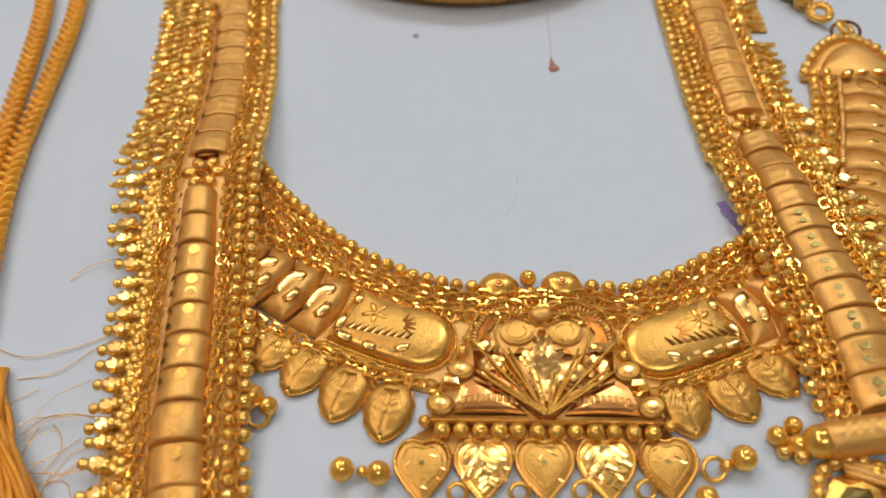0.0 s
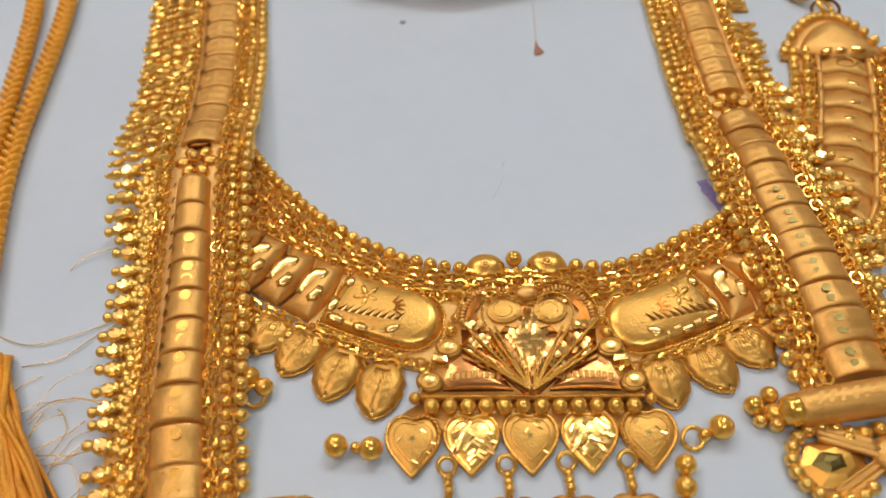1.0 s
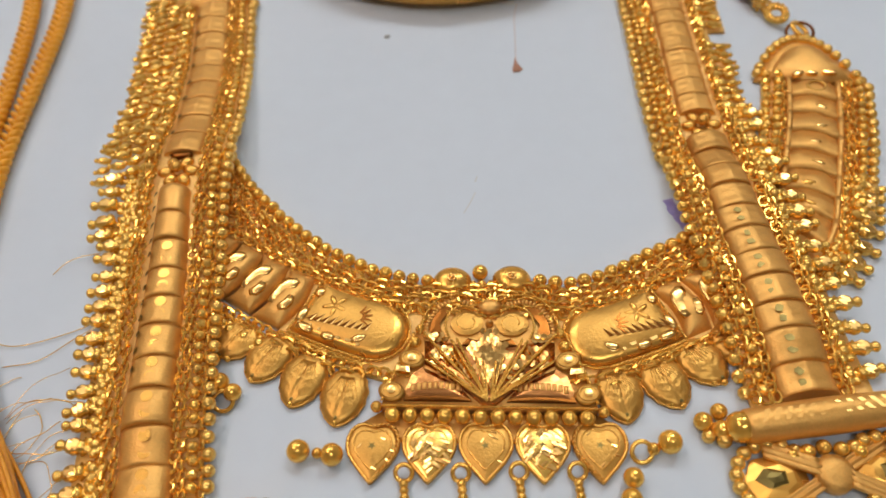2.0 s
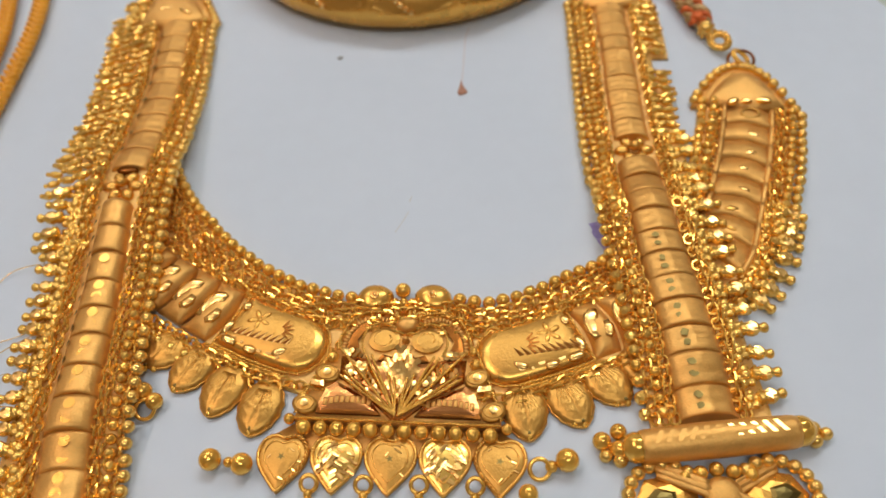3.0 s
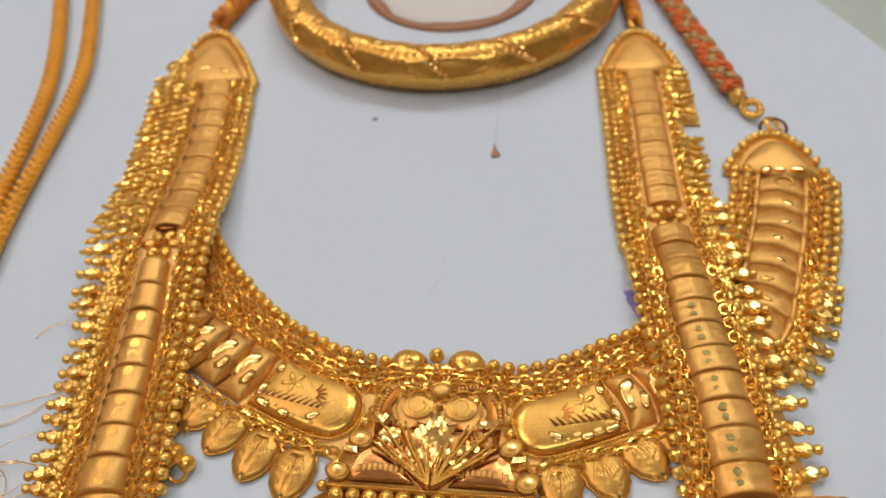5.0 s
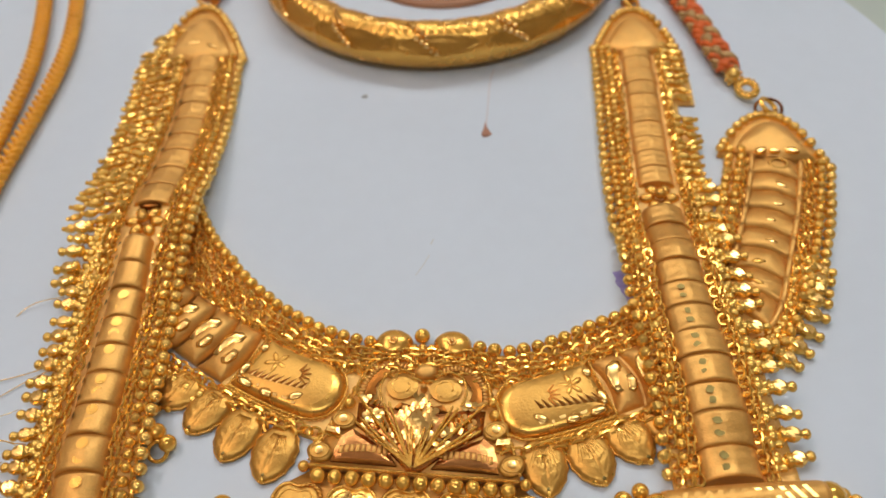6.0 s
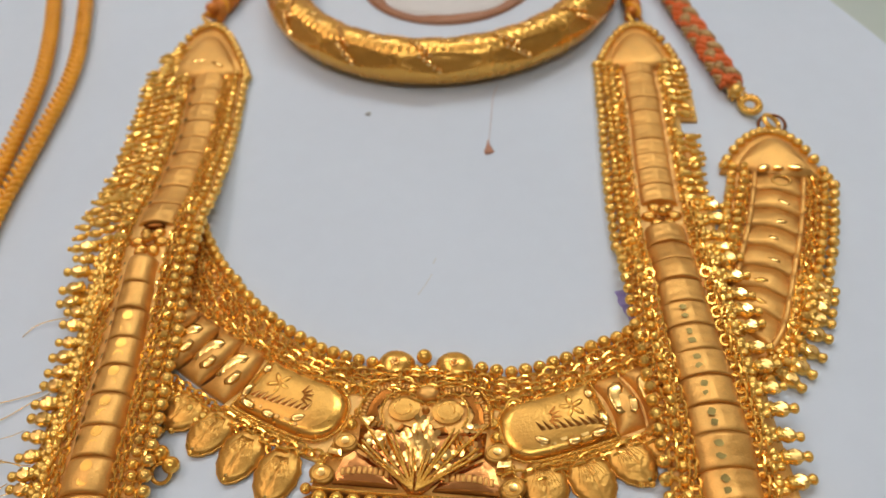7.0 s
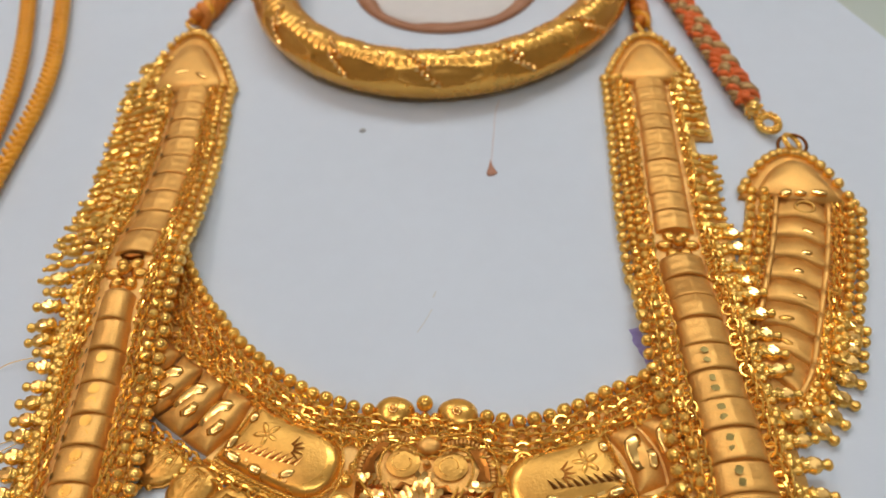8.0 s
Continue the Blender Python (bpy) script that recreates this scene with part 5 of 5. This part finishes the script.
for x, y, r in ((18.4, -2.6, 1.25), (-33.0, 9.6, 1.3), (-10.3, -2.3, 1.0), (-3.5, -3.0, 1.0), (3.4, -3.5, 1.0), (10.3, -4.2, 1.0)):
    bm = bmesh.new()
    ring(bm, (x, y, 1.0), r, 0.3, Matrix.Rotation(0.5, 3, "X"), 18, 7)
    part("jump_ring", bm, gold_polished, choker)
# second row of pendants, on stems
for k in range(4):
    x, y = -10.6 + 6.85 * k, -9.0 - 0.65 * k
    bm = bmesh.new()
    wire(bm, [(x + 0.4, y + 5.9, 0.9), (x + 0.2, y + 4.6, 0.8), (x, y + 2.8, 0.8)], 0.42, 8)
    for q in (5.4, 4.6, 3.8):
        ball(bm, (x + 0.2, y + q, 0.85), 0.6, 8, 6)
    part("stem", bm, gold_polished, choker)
    pendant("heart_pendant", heart(6.4, 7.0), x, y, CT, gold_matte, 0.8, "matte gold heart on a beaded stem", [(0, 0.4, 0.3)])

# ---- cords ----
def cord(name, pts, radius, lay, strands, mats, label, category, sag=0.0):
    """A cord of twisted strands along plan points."""
    path = Path(pts)
    ob = thing(name, pts[-1][0], pts[-1][1], label, category)
    count = len(strands)
    for k, ix in enumerate(strands):
        bm = bmesh.new()
        line = []
        n = int(path.length / 0.55)
        for i in range(n + 1):
            s = path.length * i / n
            p, d = path.at(s)
            a = math.tau * (s / lay + k / count)
            e = Vector((d.y, -d.x))
            q = radius * 0.6 * (1 + 0.35 * noise.noise((s * 0.5, k * 1.7, 2)))
            a += 0.5 * noise.noise((s * 0.3, k * 2.3, 5))
            line.append((*(p + e * q * math.cos(a)), radius * 1.02 + q * math.sin(a)))
        wire(bm, line, radius * (0.42 if count > 4 else 0.46) * (1.1 if ix == 0 else 0.85), 8)
        part("strand", bm, mats[ix], ob)
    return ob


def braid(name, pts, radius, turn, label, category):
    """A three-ply braid; each ply is three twisted threads, red or gold."""
    path = Path(pts)
    ob = thing(name, pts[-1][0], pts[-1][1], label, category)
    n = int(path.length / 0.4)
    for ply, mats in enumerate(((thread_red, thread_red, thread_red), (thread_gold, thread_red, thread_gold), (thread_gold, thread_gold, thread_red))):
        for thread, mat in enumerate(mats):
            bm = bmesh.new()
            run_of = []
            for i in range(n + 1):
                s = path.length * i / n
                p, d = path.at(s)
                a = math.tau * (s / turn + ply / 3)
                b = math.tau * (s / 3.2 + thread / 3)
                side = radius * 0.62 * math.sin(a) + 0.36 * radius * math.cos(b)
                high = radius * (1.0 + 0.32 * math.sin(2 * a)) + 0.3 * radius * math.sin(b) + 0.08 * noise.noise((s, ply, thread))
                run_of.append((*(p + Vector((d.y, -d.x)) * side), max(0.5, high)))
            wire(bm, run_of, radius * 0.27, 6)
            part("thread", bm, mat, ob)
    return ob


red_cord = braid("cord", [(52.2, 150), (53.8, 132), (56.4, 114), (59, 97.4), (61, 83.2)], 2.1, 13, "braided red and gold thread cord tied to the choker", "cord")
bm = bmesh.new()
ball(bm, (61.3, 82.0, 1.75), 1.5, 14, 10, (1, 1.1, 1))
for k in range(9):
    a = math.tau * k / 9
    ball(bm, (61.4 + 1.5 * math.cos(a), 81.2 + 0.5 * math.sin(a), 1.75 + 1.3 * math.sin(a)), 0.38, 6, 4)
part("cord_cap", bm, gold_pale, red_cord, "gold bead cap")
bm = bmesh.new()
ring(bm, (62.9, 77.8, 1.7), 1.35, 0.62, Matrix.Rotation(-1.05, 3, "Z") @ Matrix.Rotation(0.5, 3, "X"), 22, 9, 1.35)
loop = part("loop", bm, gold_lively, red_cord, "oval gold loop studded with grains")
for q in range(12):
    a = math.tau * q / 12
    v = Matrix.Rotation(-1.05, 3, "Z") @ Vector((1.35 * 1.35 * math.cos(a), 1.35 * math.sin(a) * 0.88, 0.5 + 0.65 * math.sin(a)))
    place("grain", round_bead, loop, 62.9 + v.x, 77.8 + v.y, 1.7 + v.z, 0.42)
bm = bmesh.new()
ring(bm, (65.4, 72.3, 1.3), 2.1, 0.28, Matrix.Rotation(-0.6, 3, "Z") @ Matrix.Rotation(0.35, 3, "X"), 22, 6, 1.1)
part("jump_ring", bm, gold_deep, red_cord, "thin dull ring")

cord("cord", [(-36, 150), (-41, 132), (-44.5, 122), (-45.4, 118.6)], 2.3, 7.0, [0, 1, 0], [thread_orange, gold_orange], "thick orange thread cord tied to the long necklace", "cord")
cord("cord", [(50, 146), (48.2, 126), (47.2, 112), (47.0, 109.4)], 1.7, 7.0, [0, 1, 0], [thread_orange, gold_orange], "orange thread cord tied to the long necklace", "cord")

# ---- woven chains on the west side ----
def woven_chain(pts, radius, label):
    """A wheat chain: slanting oval links, pair by pair, over a round core."""
    path = Path(pts)
    ob = thing("woven_chain", pts[-1][0], pts[-1][1], label, "chain", "woven chains")
    bm = bmesh.new()
    n = int(path.length / 2)
    wire(bm, [(*path.at(path.length * i / n)[0], radius * 0.85) for i in range(n + 1)], radius * 0.72, 8)
    part("core", bm, gold_orange, ob)
    bm = bmesh.new()
    s, k = 0.5, 0
    while s < path.length - 0.5:
        for side in (-1, 1):
            p, d = path.at(s + (0.45 if side > 0 else 0) + random.uniform(-0.06, 0.06), side * 0.52 * radius)
            ball(bm, (p.x, p.y, 1.25 * radius), radius * 0.82, 8, 6, (1.2, 0.52, 0.85), math.atan2(d.y, d.x) + side * 0.85)
        s += 1.75
    part("link", bm, gold_orange, ob, "slanting oval links", kind="stuff")
    return ob


woven_chain([(-95, 160), (-89.5, 142), (-86, 130), (-83, 119), (-80.5, 108), (-78.8, 98), (-77.9, 86), (-77.4, 72), (-77, 60), (-76.2, 46), (-73.5, 23)], 1.4, "orange-gold woven chain lying loosely on the paper")
woven_chain([(-86.5, 160), (-81.2, 142), (-78, 129), (-75, 116), (-73.1, 105), (-72.4, 95), (-72.6, 84), (-73.1, 72), (-73.6, 60), (-73, 46), (-70.2, 23)], 1.4, "orange-gold woven chain beside its twin strand")

# ---- thread tassel ----
tassel = thing("thread_tassel", -64, 8, "loose tassel of orange thread with frayed gold strands", "tassel")
rng = random.Random(7)
bm = bmesh.new()
for k in range(240):
    x0, y0 = -68 + rng.uniform(-5, 2.5), 17 + rng.uniform(-4, 3)
    x1, y1 = rng.uniform(-74, -50), rng.uniform(-18, -9)
    h = rng.uniform(0.5, 4.5)
    mid = ((x0 + x1) / 2 + rng.uniform(-2, 2.0), (y0 + y1) / 2 + rng.uniform(-2, 2))
    pts = []
    for i in range(13):
        t = i / 12
        pts.append(((1 - t) ** 2 * x0 + 2 * t * (1 - t) * mid[0] + t * t * x1 + 0.9 * math.sin((4 + k % 5) * t + k), (1 - t) ** 2 * y0 + 2 * t * (1 - t) * mid[1] + t * t * y1, 0.45 + h * math.sin(math.pi * min(1, t * 0.9 + 0.1)) * 0.8))
    wire(bm, pts, rng.uniform(0.3, 0.5), 5)
part("thread", bm, [thread_yellow], tassel, "orange threads", kind="stuff")
bm = bmesh.new()
for k in range(26):
    x0, y0 = rng.uniform(-66, -57), rng.uniform(-6, 11)
    a, w = rng.uniform(-0.6, 1.6), rng.uniform(-0.35, 0.35)
    pts = [Vector((x0, y0, 0.8))]
    for i in range(16):
        pts.append(pts[-1] + Vector((0.62 * math.cos(a), 0.62 * math.sin(a), 0)))
        a += w * 0.5 + rng.uniform(-0.3, 0.3)
    pts = [Vector((min(p.x, -50.5), p.y, 0.3 + 1.2 * math.sin(math.pi * i / 16) * (k % 3) / 2)) for i, p in enumerate(pts)]
    wire(bm, pts, rng.uniform(0.05, 0.08), 4)
part("frayed_strand", bm, gold_pale, tassel, "fine frayed gold strands", kind="stuff")


def strand(name, pts, r, mat, label, category, z=0.3):
    path = Path(pts)
    bm = bmesh.new()
    n = max(8, int(path.length / 0.5))
    wire(bm, [(*path.at(path.length * i / n)[0], r + z * math.sin(math.pi * i / n)) for i in range(n + 1)], r, 5)
    return tagged(part(name, bm, mat, None, label), category=category)


strand("loose_thread", [(-69, 24), (-64, 21.6), (-59.5, 21.8), (-54, 23.5), (-51, 25.5)], 0.07, gold_pale, "fine loose gold thread on the paper", "thread")
strand("loose_thread", [(-64, 18.4), (-59, 18.8), (-54.5, 22), (-51.5, 24)], 0.07, gold_pale, "fine loose gold thread on the paper", "thread")
strand("loose_thread", [(-60.6, 33.6), (-58.3, 35.4), (-54.2, 36.9)], 0.07, gold_pale, "short loose gold thread on the paper", "thread", 0.6)

# ---- marks on the paper ----
strand("loose_fibre", [(16.6, 90), (15.6, 86.5), (14.9, 80.5), (14.3, 75.5), (13.9, 72)], 0.07, fibre_pale, "thin pale fibre on the paper", "fibre", 0.0)
bm = bmesh.new()
dome(bm, [(13.9, 74.0), (14.2, 72.2), (14.9, 70.5), (14.2, 69.9), (13.2, 69.8), (13.0, 70.6), (13.5, 72.2)], 0.0, 0.12, 0.2, 3)
tagged(part("fibre_tuft", bm, fibre_brown, None, "small brown tuft at the end of a fibre"), category="fibre")
bm = bmesh.new()
dome(bm, [(-9.0 + 0.62 * math.cos(math.tau * q / 9) * (1 + 0.2 * math.sin(3 * q)), 83.4 + 0.6 * math.sin(math.tau * q / 9)) for q in range(9)], 0.0, 0.05, 0.1, 2)
tagged(part("speck", bm, dot_grey, None, "small grey speck on the paper"), category="speck")


def stroke(name, pts, width, mat, label):
    path = Path(pts)
    bm = bmesh.new()
    rows = []
    for i in range(15):
        s = path.length * i / 14
        w = width * (0.75 + 0.5 * noise.noise((s * 0.7, width, pts[0][0])))
        rows.append([bm.verts.new((*path.at(s, u)[0], 0.012)) for u in (-w / 2, w / 2)])
    for a, b in zip(rows, rows[1:]):
        bm.faces.new((a[0], a[1], b[1], b[0]))
    bmesh.ops.recalc_face_normals(bm, faces=bm.faces[:])
    return tagged(part(name, bm, mat, None, label, smooth=False), category="ink mark")


stroke("purple_stroke", [(32.2, 37.2), (32.8, 34.4), (33.7, 31.4), (34.6, 28.6)], 2.5, ink_purple, "purple felt-pen stroke on the paper")
# broad purple patch that colours the gaps between the scale panels
stroke("purple_stroke", [(-35, 30.8), (-31, 27.5), (-27, 22.6)], 5.5, ink_purple, "purple patch on the paper under the choker")
stroke("pencil_stroke", [(1.0, 38.2), (2.2, 40.2), (3.2, 42.2)], 0.3, pencil_grey, "faint grey pencil stroke on the paper")
stroke("pencil_stroke", [(3.4, 44.4), (3.9, 45.6)], 0.3, pencil_grey, "faint grey pencil tick on the paper")
